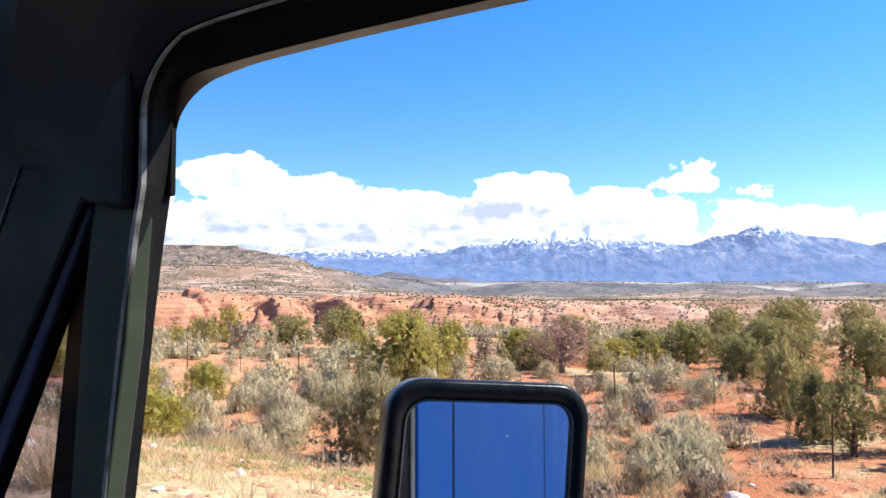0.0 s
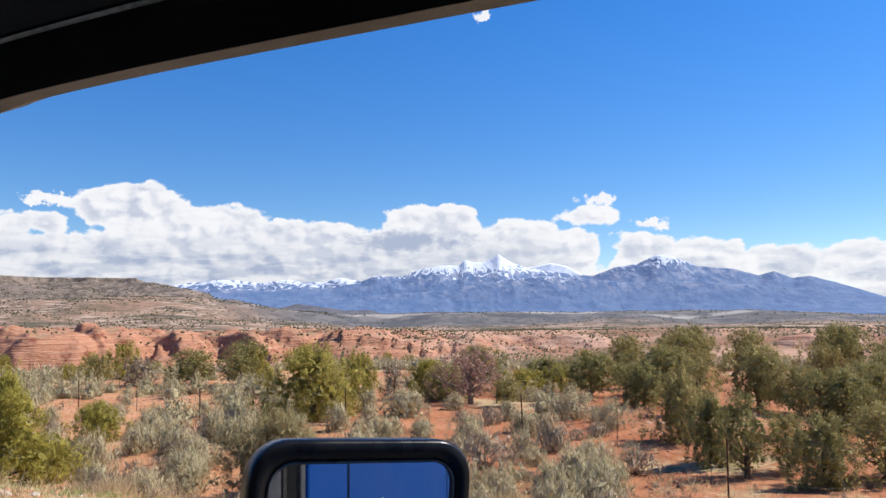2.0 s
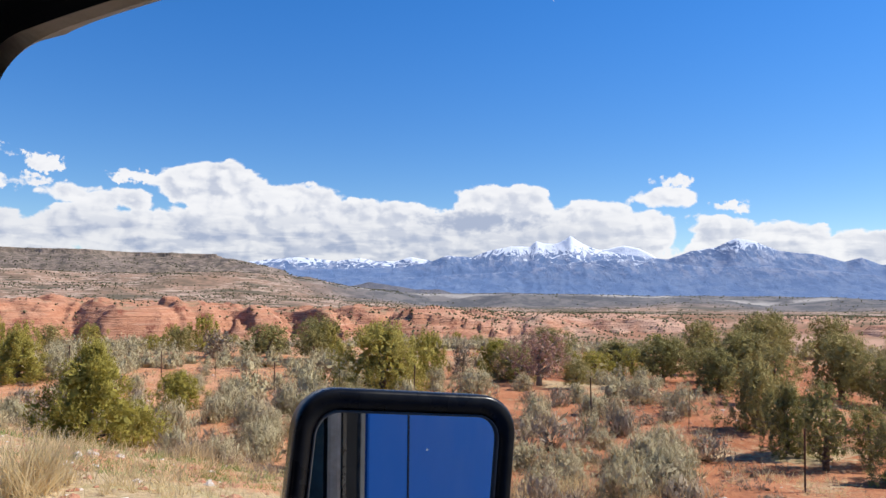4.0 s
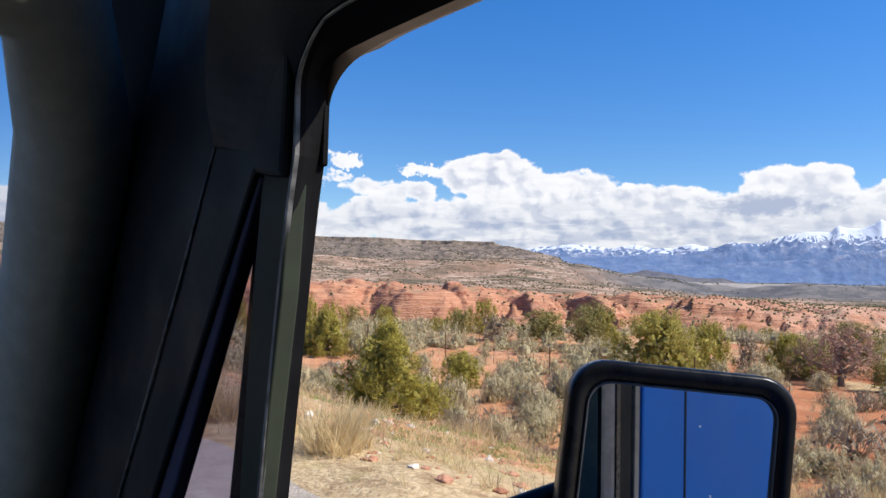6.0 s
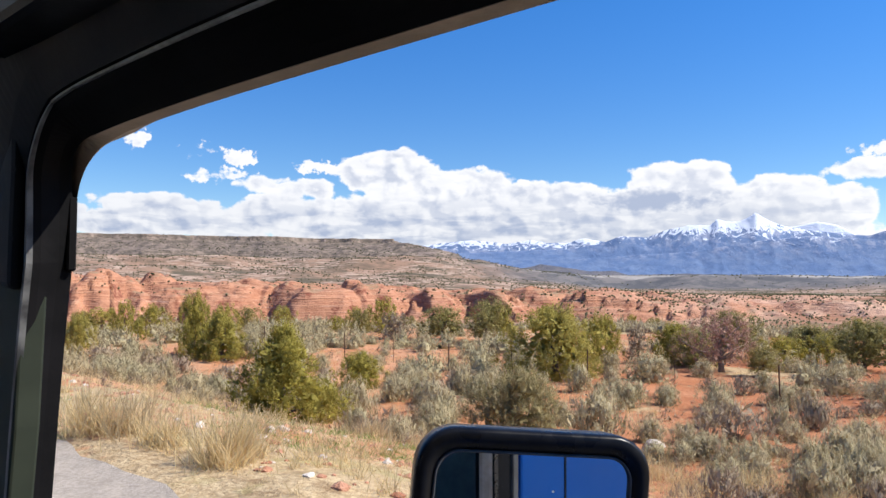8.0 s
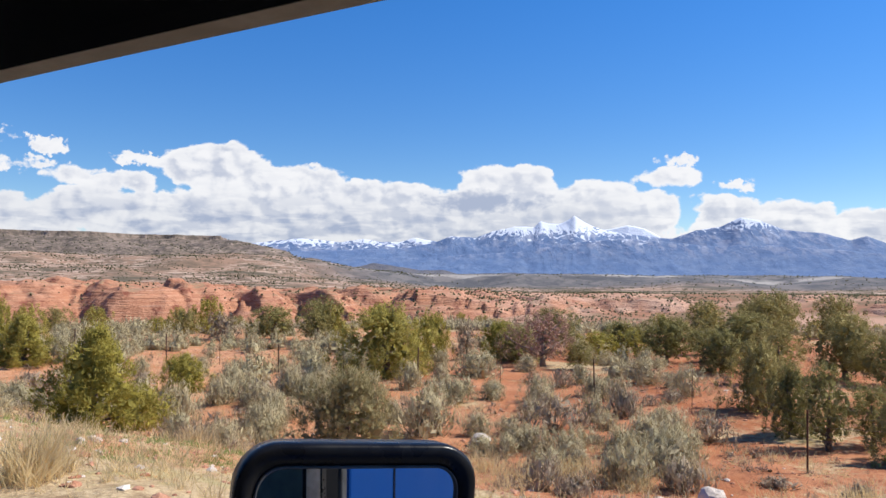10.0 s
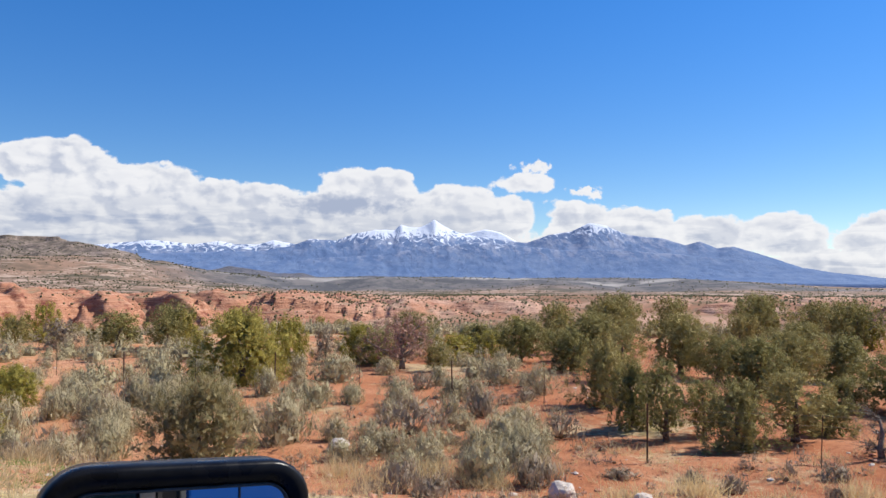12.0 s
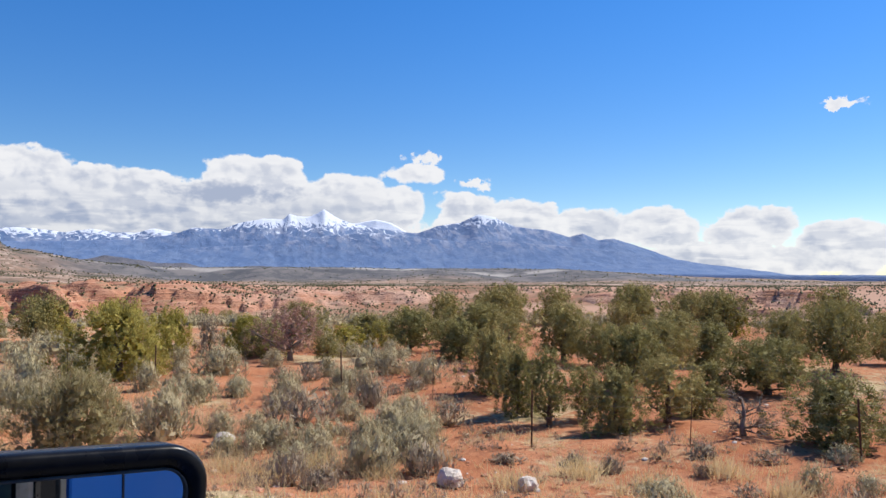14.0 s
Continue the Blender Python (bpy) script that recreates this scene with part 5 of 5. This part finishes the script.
MID_TREES = [(-4.6, 36, "bush_t", 2.6, 1.8), (-7.0, 42, "tree_b", 3.0, 2.4), (-12.0, 44, "bush_t", 3.0, 1.8), (-15.2, 37, "tree_a", 3.2, 2.2), (-22.6, 30, "thin_a", 2.0, 2.2),
             (-31.5, 26, "tree_b", 2.4, 2.2), (-33.6, 30, "tree_a", 3.0, 2.2), (-37.0, 34, "bush_t", 3.0, 2.0), (-42.0, 36, "tree_b", 2.8, 2.4), (-36.0, 22, "bush_t", 1.6, 1.2), (-19.0, 33, "bush_t", 2.4, 1.8)]
taken = []
for az, dist, kind_, wide, high in NEAR_TREES + FAR_TREES + EAST_TREES + MID_TREES:
    tagged(plant(kind_, az, dist, wide, high), group="junipers on the plain")
    taken.append((*polar(az, dist), 0.6 + 0.5 * wide))
# shrubs that stand alone: azimuth, distance, width, height
LONE_SAGE = [(2.0, 19.0, 1.8, 1.3), (-10.1, 21.1, 1.0, 0.9), (-13.9, 18.3, 1.5, 1.0), (-16.6, 26.3, 1.7, 1.1), (-13.8, 29.5, 1.7, 1.1), (16.3, 26.6, 1.3, 1.0), (6.1, 31.1, 1.3, 0.9), (19.9, 21.3, 1.4, 1.2), (27.5, 38.5, 1.9, 1.3), (-9.2, 28.2, 1.0, 0.8),
             (-1.6, 28.9, 2.4, 1.2), (-2.7, 24.0, 1.05, 0.75), (-33.8, 12.8, 1.2, 0.55), (-43.5, 15.0, 0.8, 0.55), (-45.3, 17.5, 0.9, 0.4), (-46.7, 15.2, 0.7, 0.4)]
LONE_DRY = [(-7.4, 19.4, 1.7, 1.15), (-12.3, 22.1, 1.2, 1.0), (12.3, 26.4, 1.4, 1.0), (29.3, 27.8, 1.4, 0.95), (34.4, 32.2, 2.0, 1.0), (32.6, 33.0, 1.4, 1.0), (-18.2, 20.1, 1.2, 0.8), (-8.9, 12.6, 0.9, 0.5), (-16.4, 14.8, 1.1, 0.75), (37.8, 37.5, 1.9, 1.1),
            (-27.5, 15.8, 0.6, 0.35), (-36.6, 16.7, 0.8, 0.4), (-40.7, 16.6, 0.7, 0.35), (-30.2, 15.4, 0.6, 0.45), (-36.6, 15.3, 0.45, 0.35), (-39.5, 14.1, 0.6, 0.35), (-22.5, 15.6, 0.8, 0.25)]
for i_, (az, dist, wide, high) in enumerate(LONE_SAGE + LONE_DRY):
    model = sages[i_ % 5] if i_ < len(LONE_SAGE) else brushes[i_ % 3]
    foliage = next(c for c in model.children if c.name.startswith("foliage"))
    co = np.array([v.co for v in foliage.data.vertices])
    ob = put(model, az, dist, 1.1 * wide / float(np.ptp(co[:, 0])), sz=1.1 * high / float(co[:, 2].max()))
    tagged(ob, group="sagebrush on the plain")
    taken.append((*polar(az, dist), 0.4 + 0.4 * wide))
count = 0
while count < 52:
    az, dist = rng.uniform(-52, 56), 45 + 80 * rng.uniform() ** 1.3
    if az > -18 and rng.uniform() < 0.35:
        continue
    kind_ = rng.choice(["far_a", "far_b", "far_a"])
    tagged(put(models[kind_], az, dist, rng.uniform(0.55, 1.05)), group="junipers on the plain")
    taken.append((*polar(az, dist), 1.6))
    count += 1
for _ in range(16):
    az, dist = rng.uniform(-52, -16), rng.uniform(40, 75)
    tagged(put(models["far_b"], az, dist, rng.uniform(0.7, 1.25)), group="junipers on the plain")
    taken.append((*polar(az, dist), 1.6))
taken = np.array(taken)


def bare(x, y):
    """Open patches of soil, where little grows."""
    return fbm(x / 11, y / 11, 3, 81)


def scatter(n, az0, az1, r0, r1, r, power=1.0):
    az = r.uniform(az0, az1, n)
    d = r0 + (r1 - r0) * r.uniform(0, 1, n) ** power
    x, y = -d * np.sin(np.radians(az)), d * np.cos(np.radians(az))
    ok = np.ones(n, bool)
    for tx, ty, tr in taken:
        ok &= np.hypot(x - tx, y - ty) > tr
    # open ground on the road side of the nearer junipers and of the ephedra
    for taz, tdist, _, wide, _ in NEAR_TREES:
        ok &= ~((np.abs(az - taz) < math.degrees(wide * 0.55 / tdist)) & (d < tdist) & (d > tdist * 0.72) & (r.uniform(0, 1, n) < 0.85))
    return x[ok], y[ok]


# sagebrush: the nearer ones singly, the rest of the plain as one growth
r1 = np.random.default_rng(91)
x, y = scatter(6000, -54, 58, 13, 38, r1, 0.75)
lat = x * ASIDE.x + y * ASIDE.y
azv = np.degrees(np.arctan2(-x, y))
thick = 0.52 + (bare(x, y) - 0.5) * 2.6 - (lat < 19) * 0.42 - (azv < -17) * 0.46 - (lat < 10) * 0.6
want = r1.uniform(size=len(x)) < np.clip(thick, 0.02, 0.9) * 0.3
x, y = x[want][:240], y[want][:240]
for xx, yy in zip(x, y):
    dry = r1.uniform() < 0.33
    model = brushes[r1.integers(3)] if dry else sages[r1.integers(5)]
    sc = r1.uniform(0.4, 0.85) if dry else r1.uniform(0.45, 0.85)
    ob = copy_thing(model, pose(xx, yy, float(ground_z(xx, yy)) - 0.03, 0, 0, r1.uniform(0, 360)))
    ob.scale = (sc, sc, sc * r1.uniform(0.8, 1.1))
    tagged(ob, group="sagebrush on the plain")


def growth(name, xs, ys, makers, mat, r, lo, hi, label, category):
    """Many plants as one mesh of loose leaves."""
    sets = [m_() for m_ in makers]
    out, ways = [], []
    zs = ground_z(xs, ys)
    for xx, yy, zz in zip(xs, ys, zs):
        q, nrm = sets[r.integers(len(sets))]
        a, sc = r.uniform(0, 2 * np.pi), r.uniform(lo, hi)
        c1, s1 = np.cos(a), np.sin(a)
        out.append(np.stack([(q[..., 0] * c1 - q[..., 1] * s1) * sc + xx, (q[..., 0] * s1 + q[..., 1] * c1) * sc + yy, q[..., 2] * sc * r.uniform(0.8, 1.1) + zz - 0.02], -1))
        if nrm is not None:
            ways.append(np.stack([nrm[:, 0] * c1 - nrm[:, 1] * s1, nrm[:, 0] * s1 + nrm[:, 1] * c1, nrm[:, 2]], -1))
    return tagged(new(name, quads_mesh(name, np.concatenate(out), mat, np.concatenate(ways) if ways else None)), label, category, kind="stuff")


x, y = scatter(4600, -54, 46, 10, 46, r1, 0.8)
lat, azv = x * ASIDE.x + y * ASIDE.y, np.degrees(np.arctan2(-x, y))
want = (lat > 7.5) & (r1.uniform(size=len(x)) < np.where(azv < 4, 0.42, 0.22) * np.where(lat < 20, 1.0, 0.6))
growth("low_dry_scrub", x[want], y[want], [lambda: sage_corners(np.random.default_rng(106), 8, 9, 0.7, 0.8, 0.24, 0.035, 6, 3, 0.4), lambda: sage_corners(np.random.default_rng(107), 7, 9, 0.9, 0.7, 0.24, 0.035, 6, 3, 0.4)],
       BRUSH, r1, 0.10, 0.42, "small tan dry shrubs scattered on red soil", "scrub")
x, y = scatter(8500, -54, 58, 28, 110, r1, 0.75)
azv = np.degrees(np.arctan2(-x, y))
want = r1.uniform(size=len(x)) < np.clip(0.5 + (bare(x, y) - 0.5) * 2.4 - (azv < -14) * 0.36, 0.03, 0.85) * 0.6
x, y = x[want], y[want]
near_ = np.hypot(x, y) < 60
growth("sagebrush_plain", x[near_], y[near_], [lambda: sage_corners(np.random.default_rng(101), 15, 24, 0.6, 0.75, 0.15, 0.024, 9, 4), lambda: sage_corners(np.random.default_rng(102), 16, 24, 0.7, 0.7, 0.15, 0.024, 9, 4), lambda: sage_corners(np.random.default_rng(103), 13, 24, 0.5, 0.7, 0.15, 0.024, 9, 4)],
       SAGE, r1, 0.55, 1.25, "grey-green sagebrush covering the plain", "sagebrush")
growth("far_sagebrush", x[~near_], y[~near_], [lambda: sage_corners(np.random.default_rng(104), 8, 5, 0.65, 0.75, 0.22, 0.06, 7, 3), lambda: sage_corners(np.random.default_rng(105), 9, 5, 0.75, 0.7, 0.22, 0.06, 7, 3)],
       SAGE, r1, 0.75, 1.4, "grey-green sagebrush farther out on the plain", "sagebrush")


# dry grass on the verge and between the shrubs
def tuft(seed, blades=34, h=0.42, w=0.16):
    r = np.random.default_rng(seed)
    base = np.stack([r.normal(size=blades) * w * 0.35, r.normal(size=blades) * w * 0.35, np.zeros(blades)], 1)
    way = unit(np.stack([r.normal(size=blades) * 0.4, r.normal(size=blades) * 0.4, np.ones(blades)], 1))
    side = unit(np.cross(way, r.normal(size=way.shape))) * 0.005
    ln = (h * r.uniform(0.5, 1.15, blades))[:, None]
    tip = base + way * ln + np.stack([r.normal(size=blades) * 0.05, r.normal(size=blades) * 0.05, -0.03 * np.ones(blades)], 1)
    return np.stack([base - side, base + side, tip + side * 0.4, tip - side * 0.4], 1), None


r2 = np.random.default_rng(111)
x, y = scatter(22000, -56, 60, 6.0, 40, r2, 0.75)
lat = x * ASIDE.x + y * ASIDE.y
want = (lat > 4.2) & ((0.55 * fbm(x / 5, y / 5, 3, 121) + 0.45 * fbm(x / 1.3, y / 1.3, 2, 123) + np.where(lat < 14, 0.12, np.where(lat < 19, 0.10, 0.0))) > 0.50 + r2.uniform(-0.06, 0.1, len(x)))
want &= r2.uniform(size=len(x)) < np.where(lat < 14, 0.75, 0.6)
growth("dry_grass", x[want], y[want], [lambda: tuft(1, 20, 0.34), lambda: tuft(2, 14, 0.22, 0.3), lambda: tuft(3, 30, 0.5, 0.22), lambda: tuft(4, 16, 0.12, 0.45), lambda: tuft(7, 16, 0.09, 0.6), lambda: tuft(8, 16, 0.07, 0.7), lambda: tuft(9, 16, 0.10, 0.6)], STRAW, r2, 0.25, 1.0, "tufts of pale dry grass", "grass")


def bunch(az, dist, seed, h, w, blades, mat, label):
    ob = tagged(new("bunch_grass"), label, "grass tuft", "bunch grass on the verge")
    ob.matrix_world = pose(*stand(az, dist), 0, 0, 50 * seed)
    part("blades", quads_mesh("blades", tuft(seed, blades, h, w)[0], mat), ob)


for k_, (az, dist, hgt, wid) in enumerate([(29.2, 8.4, 0.6, 0.5), (27.6, 8.7, 0.5, 0.45), (38.0, 10.3, 0.66, 0.5), (35.5, 10.0, 0.55, 0.5), (33.0, 9.3, 0.4, 0.4), (18.5, 14.2, 0.4, 0.5), (4.0, 14.0, 0.4, 0.5), (-2.5, 15.5, 0.5, 0.7), (-5.0, 14.2, 0.42, 0.6), (-9.0, 15.0, 0.5, 0.6),
                                           (-13.0, 14.6, 0.36, 0.6), (-17.0, 15.6, 0.42, 0.6), (-23.0, 14.0, 0.4, 0.6), (-28.0, 15.0, 0.45, 0.7), (-33.0, 14.2, 0.38, 0.6), (-38.0, 15.4, 0.42, 0.6), (-42.0, 14.4, 0.4, 0.5)]):
    bunch(az, dist, 300 + k_, hgt, wid, 320, STRAW, "tall pale yellow bunch grass beside the road" if hgt > 0.45 else "low pale straw bunch grass beside the road")
x, y = scatter(3500, -5, 60, 5.5, 20, r2, 0.8)
lat = x * ASIDE.x + y * ASIDE.y
want = (lat > 3.6) & (lat < 9.5) & (fbm(x / 2.5, y / 2.5, 2, 131) > 0.52)
growth("green_grass", x[want], y[want], [lambda: tuft(5, 30, 0.12, 0.3), lambda: tuft(6, 26, 0.09, 0.3)], GREENGRASS, r2, 0.6, 1.2, "short green grass beside the road", "grass")


# stones
def stone_verts(r, squash=0.6):
    bm = bmesh.new()
    bmesh.ops.create_icosphere(bm, subdivisions=1, radius=1)
    vs = [Vector((v.co.x * r.uniform(0.7, 1.2), v.co.y * r.uniform(0.7, 1.2), v.co.z * squash * r.uniform(0.7, 1.1))) for v in bm.verts]
    fs = [tuple(v.index for v in f.verts) for f in bm.faces]
    bm.free()
    return vs, fs


def boulder(az, dist, size, mat, label, seed):
    r = np.random.default_rng(seed)
    bm = bmesh.new()
    bmesh.ops.create_icosphere(bm, subdivisions=3, radius=1)
    for v in bm.verts:
        n = v.co.normalized()
        k = 1 + 0.35 * noise.noise(n * 1.3 + Vector((seed, 0, 0))) + 0.12 * noise.noise(n * 4)
        k = min(k, 1.05 / max(0.2, abs(n.x) * 0.9, abs(n.z)))
        v.co = Vector((n.x * k * size, n.y * k * size * 0.8, n.z * k * size * 0.75))
    x, y, z = stand(az, dist)
    ob = new("boulder", bm_mesh("boulder", bm, mat))
    ob.matrix_world = pose(x, y, z + size * 0.35, 0, 0, seed * 40)
    return tagged(ob, label, "rock", "boulders by the fence")


boulder(-18.4, 13.9, 0.27, STONE, "pale angular boulder on the dry verge", 3)
boulder(-24.2, 13.9, 0.22, STONE, "low pale boulder on the dry verge", 5)
boulder(-1.9, 17.9, 0.26, STONE, "flat white stone on red soil", 8)
for k_, (az, dist, sz_) in enumerate([(30.8, 10.6, 0.07), (27.6, 11.0, 0.06), (25.9, 11.3, 0.08), (24.9, 11.6, 0.07), (25.2, 11.9, 0.06)]):
    boulder(az, dist, sz_, STONE, "small flat pale stone beside a juniper", 11 + k_)
r3 = np.random.default_rng(141)
x, y = scatter(9000, -54, 58, 7, 42, r3, 0.8)
lat = x * ASIDE.x + y * ASIDE.y
keep_ = lat > 4.5
verts, faces, v2, f2 = [], [], [], []
for i, (xx, yy, zz) in enumerate(zip(x[keep_], y[keep_], ground_z(x, y)[keep_])):
    vs, fs = stone_verts(r3)
    sc = 0.03 + 0.08 * r3.uniform() ** 4
    tv, tf = (verts, faces) if r3.uniform() < 0.1 else (v2, f2)
    o = len(tv)
    tv += [(v.x * sc + xx, v.y * sc + yy, v.z * sc + zz) for v in vs]
    tf += [tuple(k + o for k in f) for f in fs]
tagged(new("pale_stones", mesh_of("pale_stones", verts, faces, STONE)), "scattered small pale stones", "stones", kind="stuff")
tagged(new("red_stones", mesh_of("red_stones", v2, f2, REDSTONE)), "scattered small red stones", "stones", kind="stuff")

# wire fence along the road
fence = tagged(new("fence"), "rusty steel post and wire fence across the plain", "fence")
post_mesh = bm_mesh("post", box_bm(-0.022, 0.022, -0.018, 0.018, -0.2, 1.25, 0.006, 1), RUST)
stay_mesh = bm_mesh("stay", box_bm(-0.010, 0.010, -0.008, 0.008, 0.1, 1.15, 0.003, 1), RUST)
tops_ = []
for k_ in range(-14, 22):
    f_ = 1.2 + 3.3 * k_
    lat_f = 16.8 + 6.8 * float(smooth(f_, 1.0, 6.0))
    px, py = lat_f * ASIDE.x + f_ * AHEAD.x, lat_f * ASIDE.y + f_ * AHEAD.y
    pz = float(ground_z(px, py))
    ob = part("post", post_mesh if k_ % 2 == 0 else stay_mesh, fence)
    ob.matrix_local = pose(px, py, pz, rng.normal() * 1.5, rng.normal() * 1.5, HEAD)
    tops_.append((px, py, pz))
for hgt in (0.35, 0.65, 0.92, 1.12):
    path_ = [(a, b, c + hgt) for a, b, c in tops_]
    part("wire", join_tubes("wire", [tube(path_, [0.0022] * len(path_), 4)], WIRE), fence)

# dead snag near the fence
def snag(az, dist, seed):
    r = np.random.default_rng(seed)
    x, y, z = stand(az, dist)
    ob = tagged(new("dead_snag"), "bare twisted grey dead juniper on red soil", "dead tree")
    ob.matrix_world = pose(x, y, z - 0.05, 0, 0, 40) @ Matrix.Scale(0.62, 4)
    trunk = [Vector((0, 0, -0.05)), Vector((-0.15, 0.05, 0.4)), Vector((0.05, 0, 0.9)), Vector((0.0, 0.1, 1.5))]
    part("trunk", join_tubes("trunk", [tube(trunk, [0.14, 0.10, 0.07, 0.02], 8)], DEADWOOD), ob)
    twigs = []
    for _ in range(16):
        k = r.integers(1, 4)
        s0 = trunk[k] * r.uniform(0.8, 1.0)
        e = s0 + Vector((r.normal() * 0.6, r.normal() * 0.6, r.uniform(-0.1, 0.6)))
        b = (s0 + e) / 2 + Vector((r.normal() * 0.12, r.normal() * 0.12, r.normal() * 0.1))
        part("limb", join_tubes("limb", [tube([s0, b, e], [0.03, 0.018, 0.004], 4)], DEADWOOD), ob)
        for _ in range(14):
            e2 = e + Vector((r.normal() * 0.25, r.normal() * 0.25, r.normal() * 0.25))
            twigs.append(tube([b, (b + e2) / 2 + Vector((0, 0, 0.04)), e2], [0.01, 0.007, 0.002], 3))
    tagged(part("twig", join_tubes("twig", twigs, DEADWOOD), ob), kind="stuff")
    return ob


snag(-39.2, 18.9, 5)
snag(-48.5, 22.5, 6)


# distant scrub on the valley, the plateau and the mesa
def far_scrub():
    r = np.random.default_rng(151)
    n = 52000
    az = r.uniform(-56, 62, n)
    d = np.where(r.uniform(size=n) < 0.38, np.exp(r.uniform(np.log(135), np.log(800), n)), np.exp(r.uniform(np.log(1050), np.log(3500), n)))
    east_ = np.arange(n) < 17000
    az, d = np.where(east_, r.uniform(-56, 8, n), az), np.where(east_, r.uniform(960, 1470, n), d)
    west_ = np.arange(n) >= 40000
    az, d = np.where(west_, r.uniform(4, 52, n), az), np.where(west_, r.uniform(1200, 3300, n), d)
    x, y = -d * np.sin(np.radians(az)), d * np.cos(np.radians(az))
    z = ground_z(x, y)
    ic, ir = ca[0], cr[:, 0]
    inside_c = (d > 805) & (d < 1470)
    ci = np.clip(np.searchsorted(ic, az), 0, len(ic) - 1)
    ri = np.clip(np.searchsorted(ir, d), 0, len(ir) - 1)
    z = np.where(inside_c, np.maximum(z, cz[ri, ci]), z)
    flat_ = np.abs(cz[np.clip(ri + 1, 0, len(ir) - 1), ci] - cz[ri, ci])
    mi = np.clip(np.searchsorted(ma[0], az), 0, ma.shape[1] - 1)
    mj = np.clip(np.searchsorted(mr[:, 0], d), 0, ma.shape[0] - 1)
    z = np.where((d > 2260) & (az > 2), np.maximum(z, mz[mj, mi]), z)
    keep = ((d < 2260) | (az < 2) | (r.uniform(size=n) < 0.85)) & (~inside_c | ((flat_ < 4.0) & (r.uniform(size=n) < 0.8))) & (fbm(x / 90, y / 90, 3, 161) + r.uniform(-0.2, 0.2, n) > 0.45)
    x, y, z, d = x[keep], y[keep], z[keep], d[keep]
    n = len(x)
    bm = bmesh.new()
    bmesh.ops.create_cone(bm, segments=3, radius1=1, radius2=0.45, depth=1.5, cap_ends=True)
    bv = np.array([v.co for v in bm.verts])
    bmesh.ops.triangulate(bm, faces=bm.faces[:])
    bf = np.array([[v.index for v in f.verts] for f in bm.faces])
    bm.free()
    size = r.uniform(0.7, 1.7, n) * ramp(d, [135, 600, 1400, 3300], [1.0, 1.25, 1.35, 2.2])
    v = bv[None] * r.uniform(0.65, 1.25, (n, len(bv), 1)) * size[:, None, None] * [1.1, 1.1, 0.85]
    v = v + np.stack([x, y, z + size * 0.35], 1)[:, None]
    f = bf[None] + (np.arange(n) * len(bv))[:, None, None]
    me = bpy.data.meshes.new("distant_scrub")
    v, f = v.reshape(-1, 3), f.reshape(-1, 3)
    me.vertices.add(len(v))
    me.vertices.foreach_set("co", v.astype(np.float32).ravel())
    me.loops.add(f.size)
    me.loops.foreach_set("vertex_index", f.astype(np.int32).ravel())
    me.polygons.add(len(f))
    me.polygons.foreach_set("loop_start", np.arange(0, f.size, 3, dtype=np.int32))
    me.materials.append(SCRUB)
    me.update(calc_edges=True)
    tagged(new("distant_scrub", me), "dark juniper scrub dotting the far slopes", "scrub", kind="stuff")


SCRUB = leaf_material("far_juniper", (0.06, 0.065, 0.03), (0.115, 0.105, 0.055), None, 0.0)
far_scrub()
